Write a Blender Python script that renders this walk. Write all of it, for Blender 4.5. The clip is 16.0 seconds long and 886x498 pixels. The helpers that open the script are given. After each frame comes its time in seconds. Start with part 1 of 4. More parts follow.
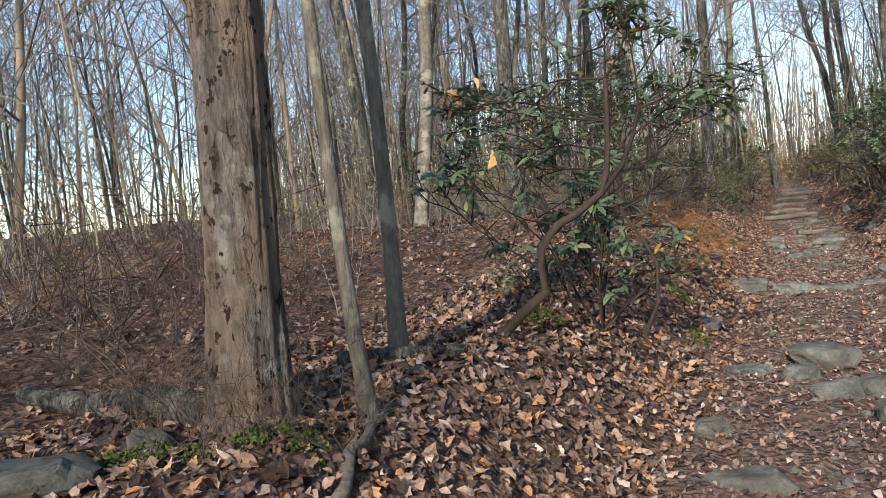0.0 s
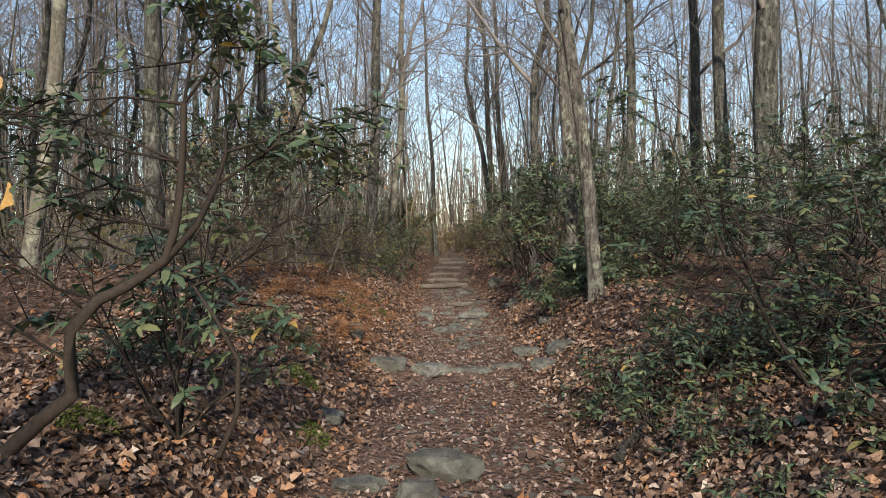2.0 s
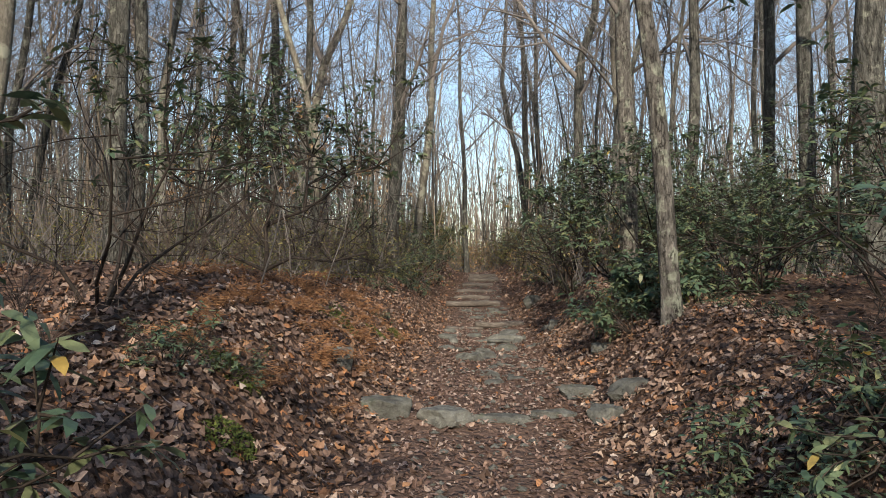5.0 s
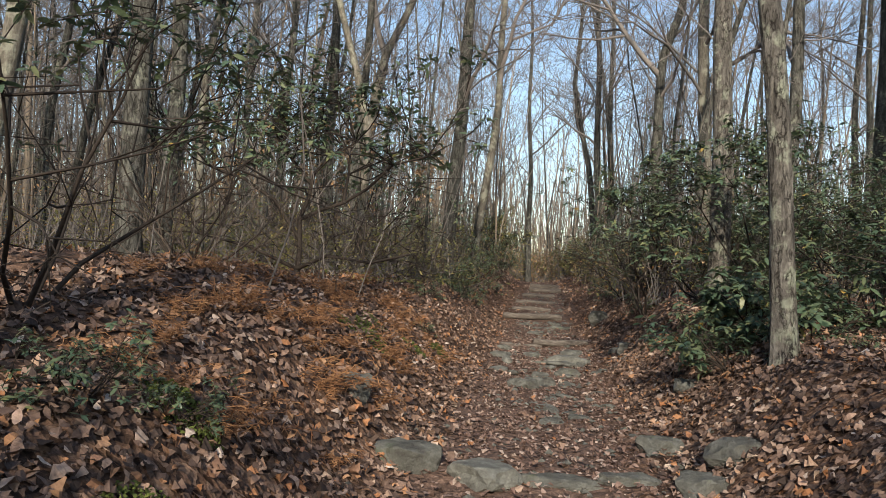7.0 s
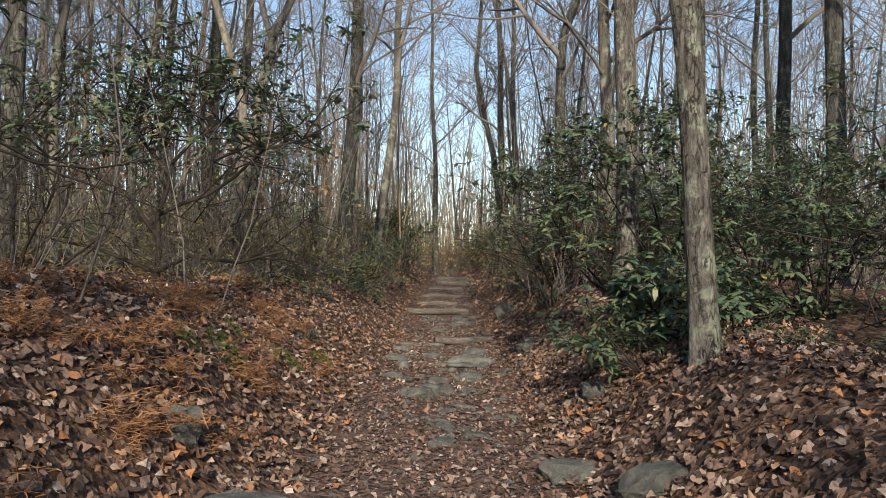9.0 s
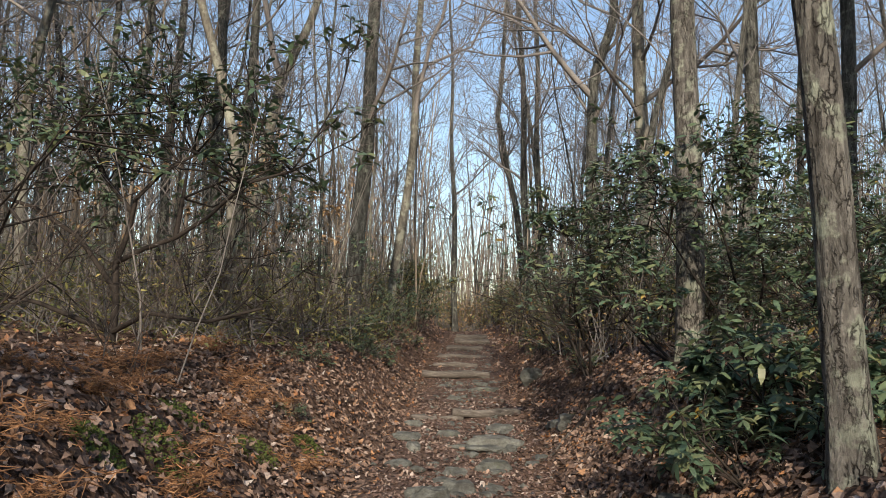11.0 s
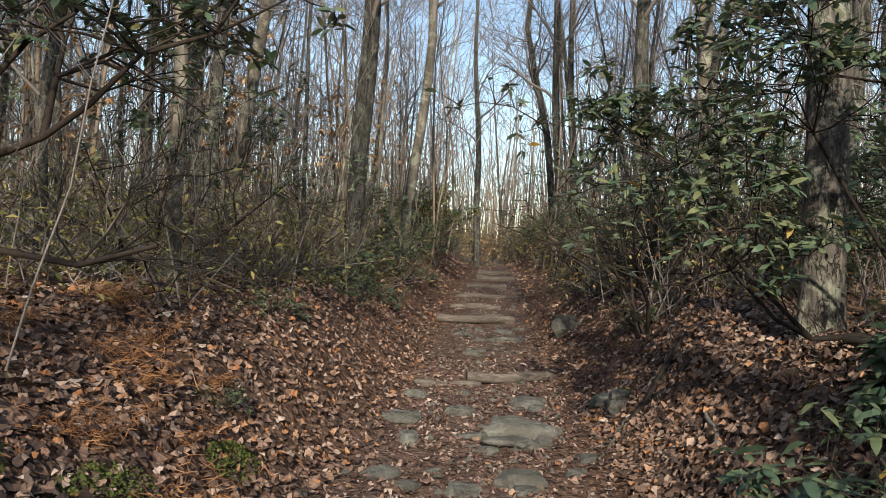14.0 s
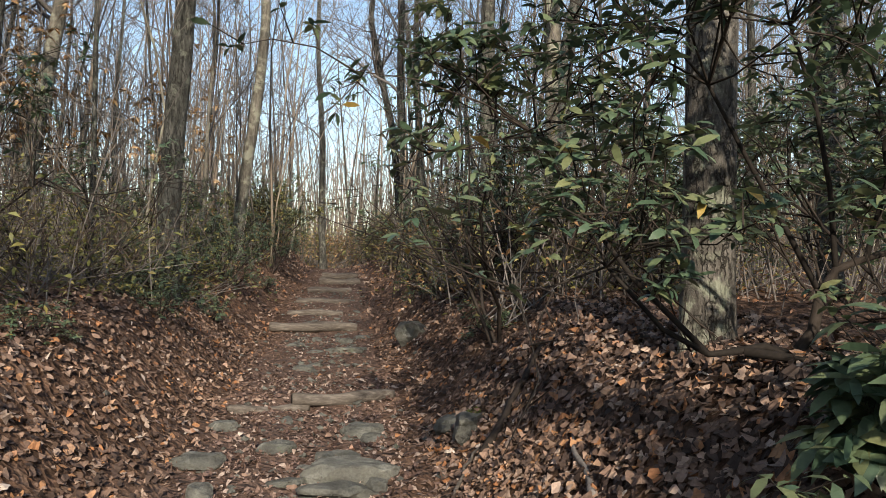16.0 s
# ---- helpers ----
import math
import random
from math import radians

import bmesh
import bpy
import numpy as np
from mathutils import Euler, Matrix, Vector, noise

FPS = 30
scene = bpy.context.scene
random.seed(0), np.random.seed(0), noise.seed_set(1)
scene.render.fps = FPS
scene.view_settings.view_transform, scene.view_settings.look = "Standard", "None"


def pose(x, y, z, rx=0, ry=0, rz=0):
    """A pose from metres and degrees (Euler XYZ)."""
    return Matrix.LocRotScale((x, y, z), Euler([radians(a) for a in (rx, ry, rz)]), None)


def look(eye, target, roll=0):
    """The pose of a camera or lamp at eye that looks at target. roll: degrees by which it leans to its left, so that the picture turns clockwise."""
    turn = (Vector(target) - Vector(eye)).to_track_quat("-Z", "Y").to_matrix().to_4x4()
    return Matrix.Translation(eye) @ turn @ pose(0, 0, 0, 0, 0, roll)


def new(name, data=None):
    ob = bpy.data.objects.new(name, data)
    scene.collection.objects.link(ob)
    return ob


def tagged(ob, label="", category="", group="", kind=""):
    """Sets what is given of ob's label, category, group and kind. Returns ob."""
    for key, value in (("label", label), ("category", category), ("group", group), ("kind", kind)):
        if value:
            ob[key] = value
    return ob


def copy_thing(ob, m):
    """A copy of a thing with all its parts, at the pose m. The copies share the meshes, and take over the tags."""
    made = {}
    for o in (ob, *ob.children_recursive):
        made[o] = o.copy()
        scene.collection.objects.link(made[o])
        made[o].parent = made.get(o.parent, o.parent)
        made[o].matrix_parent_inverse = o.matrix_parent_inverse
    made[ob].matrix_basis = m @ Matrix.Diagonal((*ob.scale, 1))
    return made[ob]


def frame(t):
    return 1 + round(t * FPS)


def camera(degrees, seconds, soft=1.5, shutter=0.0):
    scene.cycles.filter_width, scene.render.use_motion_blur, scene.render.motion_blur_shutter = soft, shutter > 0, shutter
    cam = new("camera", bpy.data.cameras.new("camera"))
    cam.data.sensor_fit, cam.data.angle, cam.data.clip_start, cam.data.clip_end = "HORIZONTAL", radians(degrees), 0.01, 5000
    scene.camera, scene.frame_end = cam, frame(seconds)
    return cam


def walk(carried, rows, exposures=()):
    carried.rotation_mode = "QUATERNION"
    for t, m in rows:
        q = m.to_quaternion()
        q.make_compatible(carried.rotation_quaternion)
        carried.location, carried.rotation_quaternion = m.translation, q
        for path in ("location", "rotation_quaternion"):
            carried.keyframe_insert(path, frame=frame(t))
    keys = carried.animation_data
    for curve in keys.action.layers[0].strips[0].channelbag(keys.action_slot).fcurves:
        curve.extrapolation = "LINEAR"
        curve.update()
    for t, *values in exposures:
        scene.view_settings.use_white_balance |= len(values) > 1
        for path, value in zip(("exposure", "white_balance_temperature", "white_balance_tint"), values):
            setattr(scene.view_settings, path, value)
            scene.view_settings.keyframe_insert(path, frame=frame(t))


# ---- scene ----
cam = camera(57.6, 16.0, 0.45)
METRES, EYE, TILT, LEAN, TURN = 13.0, 1.5, -2.0, 6.0, 24.0
ROWS = [
    (0.0, 0.0, 0.0, 0.0, -0.0, 0.0, -0.0),
    (0.5, 0.0088, 0.0157, 0.0049, -7.91, 1.13, -3.56),
    (1.0, 0.0237, 0.0371, 0.0142, -16.98, 4.45, -5.56),
    (1.5, 0.0343, 0.0655, 0.015, -20.5, 4.45, -5.26),
    (2.0, 0.0561, 0.0933, 0.0158, -22.97, 4.41, -3.87),
    (2.5, 0.0747, 0.1314, 0.0155, -22.72, 4.54, -3.67),
    (3.0, 0.092, 0.1616, 0.0192, -22.73, 5.16, -4.95),
    (3.5, 0.1059, 0.1935, 0.0187, -21.18, 4.71, -4.28),
    (6.0, 0.1699, 0.345, 0.0215, -21.19, 6.2, -6.08),
    (6.5, 0.1853, 0.3717, 0.0262, -21.5, 5.56, -7.41),
    (7.0, 0.1947, 0.4021, 0.0296, -16.53, 5.56, -8.46),
    (7.5, 0.1976, 0.4233, 0.034, -18.58, 5.53, -4.38),
    (8.0, 0.2132, 0.4378, 0.0348, -23.18, 5.56, -5.83),
    (10.5, 0.2879, 0.5678, 0.0533, -21.24, 8.47, -6.33),
    (11.0, 0.2946, 0.6047, 0.0568, -21.28, 9.61, -6.52),
    (11.5, 0.3018, 0.6348, 0.061, -24.24, 9.44, -5.58),
    (12.0, 0.322, 0.6644, 0.0615, -27.57, 9.21, -7.49),
    (12.5, 0.332, 0.6948, 0.0647, -26.07, 9.51, -7.32),
    (13.0, 0.3506, 0.7245, 0.0636, -27.33, 9.07, -7.18),
    (13.5, 0.3643, 0.7582, 0.0626, -21.74, 6.91, -9.55),
    (14.0, 0.3743, 0.7895, 0.0802, -19.56, 4.56, -7.23),
    (14.5, 0.3886, 0.801, 0.0898, -25.6, 7.01, -5.85),
    (15.0, 0.4005, 0.8189, 0.0879, -25.31, 6.19, -5.56),
    (15.5, 0.4098, 0.8459, 0.0897, -28.13, 6.31, -4.7),
    (16.0, 0.4283, 0.8739, 0.0881, -29.99, 5.86, -5.44),
]
walk(cam, [(t, pose(0, 0, EYE, TILT, LEAN, TURN) @ pose(METRES * x, METRES * y, METRES * z, 90 + pitch, roll, yaw)) for t, x, y, z, yaw, pitch, roll in ROWS],
     exposures=[(0.0, 0.78, 6300.0, 9.0), (0.5, 0.50, 6350.0, 9.0), (1.2, 0.44, 6550.0, 9.0), (11.0, 0.42, 6600.0, 9.0), (13.5, 0.45, 6650.0, 9.0), (16.0, 0.56, 6650.0, 9.0)])

# ---- light ----
SUN_EL, SUN_AZ = 24.0, 177.5          # azimuth clockwise from the trail's direction
world = bpy.data.worlds.new("world")
scene.world = world
world.use_nodes = True
wn = world.node_tree.nodes
sky = wn.new("ShaderNodeTexSky")
sky.sky_type = "NISHITA"
sky.sun_disc = False
sky.sun_elevation = radians(SUN_EL)
sky.sun_rotation = radians(SUN_AZ)
sky.air_density, sky.dust_density, sky.ozone_density = 1.0, 0.8, 1.0
world.node_tree.links.new(sky.outputs[0], wn["Background"].inputs[0])
wn["Background"].inputs[1].default_value = 0.15
sun = new("sun", bpy.data.lights.new("sun", "SUN"))
sun.data.energy, sun.data.angle, sun.data.color = 4.2, radians(1.2), (1.0, 0.87, 0.71)
sd = Vector((math.sin(radians(SUN_AZ)) * math.cos(radians(SUN_EL)), math.cos(radians(SUN_AZ)) * math.cos(radians(SUN_EL)), math.sin(radians(SUN_EL))))
sun.matrix_world = look(sd * 60, (0, 0, 0))


# ---- materials ----
class Nodes:
    """A small builder for a material's nodes."""

    def __init__(self, name, rough=0.8, spec=0.3):
        self.mat = bpy.data.materials.new(name)
        self.mat.use_nodes = True
        self.t = self.mat.node_tree
        self.b = self.t.nodes["Principled BSDF"]
        self.b.inputs["Roughness"].default_value = rough
        self.b.inputs["Specular IOR Level"].default_value = spec
        self.geo = self.t.nodes.new("ShaderNodeNewGeometry")
        self.tc = self.t.nodes.new("ShaderNodeTexCoord")

    def put(self, kind, **inputs):
        n = self.t.nodes.new(kind)
        for k, v in inputs.items():
            self.set(n, k.replace("_", " "), v)
        return n

    def set(self, n, k, v):
        if isinstance(v, bpy.types.NodeSocket):
            self.t.links.new(v, n.inputs[k])
        else:
            n.inputs[k].default_value = v

    def noise(self, scale, detail=4.0, rough=0.6, stretch=None, source=None):
        v = source or self.geo.outputs["Position"]
        if stretch:
            m = self.t.nodes.new("ShaderNodeMapping")
            m.inputs["Scale"].default_value = stretch
            self.t.links.new(v, m.inputs["Vector"])
            v = m.outputs[0]
        return self.put("ShaderNodeTexNoise", Vector=v, Scale=scale, Detail=detail, Roughness=rough).outputs["Fac"]

    def ramp(self, fac, stops):
        n = self.t.nodes.new("ShaderNodeValToRGB")
        e = n.color_ramp.elements
        while len(e) < len(stops):
            e.new(0.5)
        for el, (p, c) in zip(e, stops):
            el.position, el.color = p, (*c, 1)
        self.t.links.new(fac, n.inputs[0])
        return n.outputs[0]

    def mix(self, fac, a, b, mode="MIX"):
        n = self.t.nodes.new("ShaderNodeMix")
        n.data_type, n.blend_type = "RGBA", mode
        for k, v in ((0, fac), (6, a), (7, b)):
            if isinstance(v, bpy.types.NodeSocket):
                self.t.links.new(v, n.inputs[k])
            else:
                n.inputs[k].default_value = v if k == 0 else (*v, 1)
        return n.outputs[2]

    def bump(self, height, strength, dist):
        n = self.put("ShaderNodeBump", Height=height, Strength=strength, Distance=dist)
        self.t.links.new(n.outputs[0], self.b.inputs["Normal"])

    def color(self, c):
        self.t.links.new(c, self.b.inputs["Base Color"])
        return self.mat


def soil_material():
    n = Nodes("forest_soil", 0.95, 0.15)
    warp = n.put("ShaderNodeTexNoise", Vector=n.geo.outputs["Position"], Scale=7.0, Detail=3.0)
    off = n.t.nodes.new("ShaderNodeMix")
    off.data_type, off.blend_type = "RGBA", "ADD"
    off.inputs[0].default_value = 0.12
    n.t.links.new(n.geo.outputs["Position"], off.inputs[6])
    n.t.links.new(warp.outputs["Color"], off.inputs[7])
    v = n.put("ShaderNodeTexVoronoi", Vector=off.outputs[2], Scale=17.0)
    e = n.put("ShaderNodeTexVoronoi", Vector=off.outputs[2], Scale=31.0)
    c = n.ramp(v.outputs["Color"], [(0.1, (0.03, 0.022, 0.018)), (0.4, (0.095, 0.066, 0.05)), (0.65, (0.20, 0.135, 0.10)), (0.9, (0.36, 0.27, 0.21))])
    c2 = n.ramp(e.outputs["Color"], [(0.1, (0.03, 0.021, 0.017)), (0.5, (0.12, 0.078, 0.058)), (0.9, (0.30, 0.20, 0.15))])
    c = n.mix(0.45, c, c2)
    d = n.ramp(n.noise(60, 6, 0.7), [(0.35, (0.45, 0.4, 0.38)), (0.65, (1.25, 1.2, 1.15))])
    big = n.ramp(n.noise(0.9, 4, 0.6), [(0.35, (0.78, 0.74, 0.72)), (0.65, (1.15, 1.1, 1.05))])
    c = n.mix(0.85, n.mix(0.85, c, d, "MULTIPLY"), big, "MULTIPLY")
    # trodden grey-brown earth along the path
    sep = n.put("ShaderNodeSeparateXYZ", Vector=off.outputs[2])
    ax = n.t.nodes.new("ShaderNodeMath")
    ax.operation = "ABSOLUTE"
    n.t.links.new(sep.outputs[0], ax.inputs[0])
    worn = n.ramp(ax.outputs[0], [(0.55, (1, 1, 1)), (0.95, (0, 0, 0))])
    c = n.mix(n.mix(0.6, (0, 0, 0), worn), c, n.mix(0.85, (0.15, 0.112, 0.098), d, "MULTIPLY"))
    n.bump(v.outputs["Distance"], 0.8, 0.03)
    return n.color(c)


def litter_material(name, stops, rough=0.75):
    n = Nodes(name, rough, 0.25)
    c = n.ramp(n.geo.outputs["Random Per Island"], stops)
    d = n.ramp(n.noise(45, 4, 0.65), [(0.3, (0.55, 0.5, 0.48)), (0.7, (1.2, 1.15, 1.1))])
    n.bump(n.noise(140, 3), 0.35, 0.004)
    return n.color(n.mix(0.8, c, d, "MULTIPLY"))


def green_material(name, stops, rough=0.38):
    n = Nodes(name, rough, 0.45)
    c = n.ramp(n.geo.outputs["Random Per Island"], stops)
    d = n.ramp(n.noise(30, 3, 0.6), [(0.3, (0.7, 0.7, 0.7)), (0.7, (1.15, 1.15, 1.1))])
    tone = n.mix(0.8, c, d, "MULTIPLY")
    mat = n.color(tone)
    glow = n.put("ShaderNodeBsdfTranslucent", Color=tone)
    both = n.t.nodes.new("ShaderNodeMixShader")
    both.inputs[0].default_value = 0.2
    n.t.links.new(n.b.outputs[0], both.inputs[1])
    n.t.links.new(glow.outputs[0], both.inputs[2])
    n.t.links.new(both.outputs[0], n.t.nodes["Material Output"].inputs["Surface"])
    n.bump(n.noise(90, 2), 0.2, 0.003)
    return mat


def bark_material(name, dark, mid, pale, lichen, scale=1.0, lich=0.62, plates=0.0, tall=0.3, crackw=0.09, holed=False, broken=0.42):
    n = Nodes(name, 0.92, 0.15)
    a = n.noise(14 * scale, 8, 0.7, (1, 1, 0.22))
    b = n.noise(55 * scale, 5, 0.7, (1, 1, 0.35))
    c = n.ramp(a, [(0.32, dark), (0.5, mid), (0.68, pale)])
    c = n.mix(0.7, c, n.ramp(b, [(0.3, (0.45, 0.43, 0.42)), (0.7, (1.3, 1.28, 1.25))]), "MULTIPLY")
    p = n.ramp(n.noise(5 * scale, 6, 0.65), [(lich - 0.04, (0, 0, 0)), (lich + 0.05, (1, 1, 1))])
    c = n.mix(p, c, lichen)
    oi = n.t.nodes.new("ShaderNodeObjectInfo")
    c = n.mix(0.5, c, n.ramp(oi.outputs["Random"], [(0.0, (0.7, 0.68, 0.66)), (1.0, (1.3, 1.22, 1.15))]), "MULTIPLY")
    mixed = n.put("ShaderNodeMath", )
    mixed.operation = "ADD"
    n.t.links.new(a, mixed.inputs[0])
    n.t.links.new(b, mixed.inputs[1])
    if plates:
        warp = n.put("ShaderNodeTexNoise", Vector=n.geo.outputs["Position"], Scale=45.0, Detail=4.0)
        off = n.t.nodes.new("ShaderNodeMix")
        off.data_type, off.blend_type = "RGBA", "ADD"
        off.inputs[0].default_value = 0.032
        n.t.links.new(n.geo.outputs["Position"], off.inputs[6])
        n.t.links.new(warp.outputs["Color"], off.inputs[7])
        mp = n.put("ShaderNodeMapping", Vector=off.outputs[2])
        mp.inputs["Scale"].default_value = (1, 1, tall)
        vo = n.put("ShaderNodeTexVoronoi", Vector=mp.outputs[0], Scale=plates)
        vo.feature = "DISTANCE_TO_EDGE"
        gap = n.mix(1.0, n.ramp(vo.outputs["Distance"], [(0.0, (0.85, 0.85, 0.85)), (crackw, (0, 0, 0))]), n.ramp(n.noise(11, 4, 0.6, (1, 1, 0.5)), [(broken, (0, 0, 0)), (broken + 0.14, (1, 1, 1))]), "MULTIPLY")
        c = n.mix(gap, c, (0.035, 0.031, 0.028))
        cell = n.put("ShaderNodeTexVoronoi", Vector=mp.outputs[0], Scale=plates)
        c = n.mix(0.5, c, n.ramp(cell.outputs["Color"], [(0.2, (0.6, 0.58, 0.56)), (0.8, (1.35, 1.33, 1.3))]), "MULTIPLY")
        if holed:
            c = n.mix(n.ramp(n.noise(4.5, 5, 0.6, (1, 1, 0.5)), [(0.42, (0, 0, 0)), (0.58, (1, 1, 1))]), c, n.ramp(a, [(0.3, (0.10, 0.075, 0.055)), (0.7, (0.27, 0.215, 0.17))]))
            holes = n.ramp(n.noise(19, 3, 0.6, (1, 1, 0.7)), [(0.60, (0, 0, 0)), (0.63, (1, 1, 1))])
            c = n.mix(holes, c, (0.035, 0.024, 0.018))
        more = n.put("ShaderNodeMath")
        more.operation = "SUBTRACT"
        n.t.links.new(mixed.outputs[0], more.inputs[0])
        n.t.links.new(gap, more.inputs[1])
        mixed = more
    n.bump(mixed.outputs[0], 1.0, 0.025)
    return n.color(c)


def stone_material(name="grey_stone", k=1.0):
    n = Nodes(name, 0.85, 0.3)
    a = n.noise(7, 8, 0.65)
    b = n.noise(80, 5, 0.7)
    c = n.ramp(a, [(0.3, (0.085 * k, 0.082 * k, 0.076 * k)), (0.5, (0.165 * k, 0.170 * k, 0.155 * k)), (0.7, (0.28 * k, 0.288 * k, 0.265 * k))])
    c = n.mix(0.6, c, n.ramp(b, [(0.3, (0.6, 0.6, 0.6)), (0.7, (1.25, 1.25, 1.2))]), "MULTIPLY")
    m = n.ramp(n.noise(4, 6, 0.7), [(0.60, (0, 0, 0)), (0.74, (1, 1, 1))])
    c = n.mix(m, c, (0.12, 0.15, 0.09))
    n.bump(n.noise(28, 8, 0.75), 1.0, 0.03)
    return n.color(c)


def log_material():
    n = Nodes("weathered_log", 0.9, 0.2)
    a = n.noise(30, 8, 0.7, (0.12, 1, 1))
    c = n.ramp(a, [(0.3, (0.060, 0.051, 0.044)), (0.5, (0.125, 0.110, 0.096)), (0.7, (0.235, 0.21, 0.185))])
    n.bump(a, 0.8, 0.015)
    return n.color(c)


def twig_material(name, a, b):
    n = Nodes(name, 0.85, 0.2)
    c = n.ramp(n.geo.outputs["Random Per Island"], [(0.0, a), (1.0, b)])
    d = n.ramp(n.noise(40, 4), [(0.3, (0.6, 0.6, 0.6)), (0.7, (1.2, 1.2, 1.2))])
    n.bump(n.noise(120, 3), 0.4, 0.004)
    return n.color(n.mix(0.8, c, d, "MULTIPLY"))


SOIL = soil_material()
LEAF_BROWN = litter_material("dead_leaves", [(0.0, (0.045, 0.034, 0.030)), (0.28, (0.11, 0.079, 0.066)), (0.5, (0.205, 0.142, 0.112)), (0.70, (0.30, 0.212, 0.165)),
                                             (0.82, (0.40, 0.325, 0.275)), (0.88, (0.42, 0.245, 0.135)), (0.94, (0.36, 0.17, 0.08)), (1.0, (0.58, 0.53, 0.485))])


def loose_material(name, a, b):
    n = Nodes(name, 0.7, 0.3)
    oi = n.t.nodes.new("ShaderNodeObjectInfo")
    c = n.ramp(oi.outputs["Random"], [(0.0, a), (1.0, b)])
    d = n.ramp(n.noise(50, 4, 0.65), [(0.3, (0.6, 0.55, 0.52)), (0.7, (1.2, 1.15, 1.1))])
    n.bump(n.noise(130, 3), 0.35, 0.004)
    return n.color(n.mix(0.8, c, d, "MULTIPLY"))


LOOSE = [loose_material("loose_tan_leaf", (0.28, 0.20, 0.15), (0.55, 0.47, 0.40)), loose_material("loose_brown_leaf", (0.17, 0.10, 0.07), (0.40, 0.26, 0.18)), loose_material("loose_rust_leaf", (0.25, 0.13, 0.075), (0.42, 0.27, 0.16))]
YELLOW = loose_material("yellow_leaf", (0.55, 0.36, 0.12), (0.62, 0.42, 0.22))
CRUMB = litter_material("leaf_crumbs", [(0.0, (0.075, 0.053, 0.046)), (0.4, (0.165, 0.110, 0.092)), (0.75, (0.26, 0.188, 0.160)), (1.0, (0.47, 0.40, 0.355))])
FERN = litter_material("dead_fern", [(0.0, (0.13, 0.066, 0.035)), (0.5, (0.27, 0.142, 0.070)), (1.0, (0.41, 0.24, 0.125))])
LAUREL = green_material("laurel_leaf", [(0.0, (0.060, 0.108, 0.070)), (0.4, (0.102, 0.158, 0.096)), (0.75, (0.152, 0.198, 0.106)), (0.97, (0.21, 0.23, 0.115)), (0.992, (0.18, 0.20, 0.09)), (1.0, (0.48, 0.33, 0.09))], 0.4)
# bright yellowish olive: the sunlit look is in the colour itself
OLIVE = green_material("sunny_leaf", [(0.0, (0.13, 0.15, 0.05)), (0.6, (0.26, 0.255, 0.09)), (1.0, (0.44, 0.36, 0.14))], 0.5)
# withered leaf colour; massed at the path's far end it replaces sunlight
TAN = litter_material("tan_leaf", [(0.0, (0.30, 0.17, 0.08)), (0.5, (0.44, 0.29, 0.15)), (1.0, (0.58, 0.44, 0.27))])
MOSS = green_material("moss", [(0.0, (0.06, 0.09, 0.02)), (1.0, (0.14, 0.17, 0.04))], 0.9)
BARK = bark_material("grey_bark", (0.036, 0.039, 0.038), (0.105, 0.111, 0.105), (0.205, 0.213, 0.202), (0.22, 0.24, 0.205), 1.0, 0.60, 26.0, 0.25)
BARK_PLATED = bark_material("plated_bark", (0.055, 0.053, 0.050), (0.150, 0.149, 0.141), (0.258, 0.256, 0.242), (0.27, 0.30, 0.25), 1.0, 0.56, 32.0, 0.27, 0.11, False, 0.44)
BARK_SMOOTH = bark_material("smooth_bark", (0.105, 0.10, 0.085), (0.175, 0.17, 0.148), (0.27, 0.264, 0.234), (0.30, 0.315, 0.26), 0.6, 0.56)
BARK_OLD = bark_material("old_flaking_bark", (0.055, 0.050, 0.046), (0.165, 0.155, 0.145), (0.30, 0.288, 0.270), (0.29, 0.30, 0.285), 1.3, 0.58, 20.0, 0.45, 0.10, True, 0.53)
TWIG = twig_material("twig_bark", (0.11, 0.10, 0.094), (0.30, 0.272, 0.25))
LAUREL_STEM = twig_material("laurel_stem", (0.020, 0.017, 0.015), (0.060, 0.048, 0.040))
SHRUB_STEM = twig_material("shrub_stem", (0.055, 0.044, 0.037), (0.16, 0.125, 0.10))
# sunlight on the far stems is put into this pale bark colour
PALE_SUNLIT = twig_material("pale_bark", (0.20, 0.165, 0.13), (0.42, 0.35, 0.27))
STONE, STONE_PALE = stone_material("grey_stone", 0.88), stone_material("pale_stone", 1.25)
LOG = log_material()


# ---- geometry helpers ----
class Buf:
    """Vertices and faces gathered into one mesh."""

    def __init__(self):
        self.v, self.f, self.n = [], [], 0

    def add(self, verts, faces):
        self.v.append(np.asarray(verts, float))
        self.f.append(np.asarray(faces, int) + self.n)
        self.n += len(verts)

    def mesh(self, name, mat, smooth=True):
        me = bpy.data.meshes.new(name)
        V = np.concatenate(self.v) if self.v else np.zeros((0, 3))
        faces = []
        for f in self.f:
            faces.extend(f.tolist())
        me.from_pydata(V.tolist(), [], faces)
        me.materials.append(mat)
        if smooth:
            me.polygons.foreach_set("use_smooth", [True] * len(me.polygons))
        me.update()
        return me


def part(name, buf, material, parent, label="", smooth=True):
    ob = new(name, buf.mesh(name, material, smooth))
    ob.parent = parent
    if label:
        tagged(ob, label)
    return ob


def thing(name, x, y, z, label, category, group="", kind=""):
    return tagged(new(name), label, category, group, kind), Matrix.Translation((x, y, z))


_ring = {}


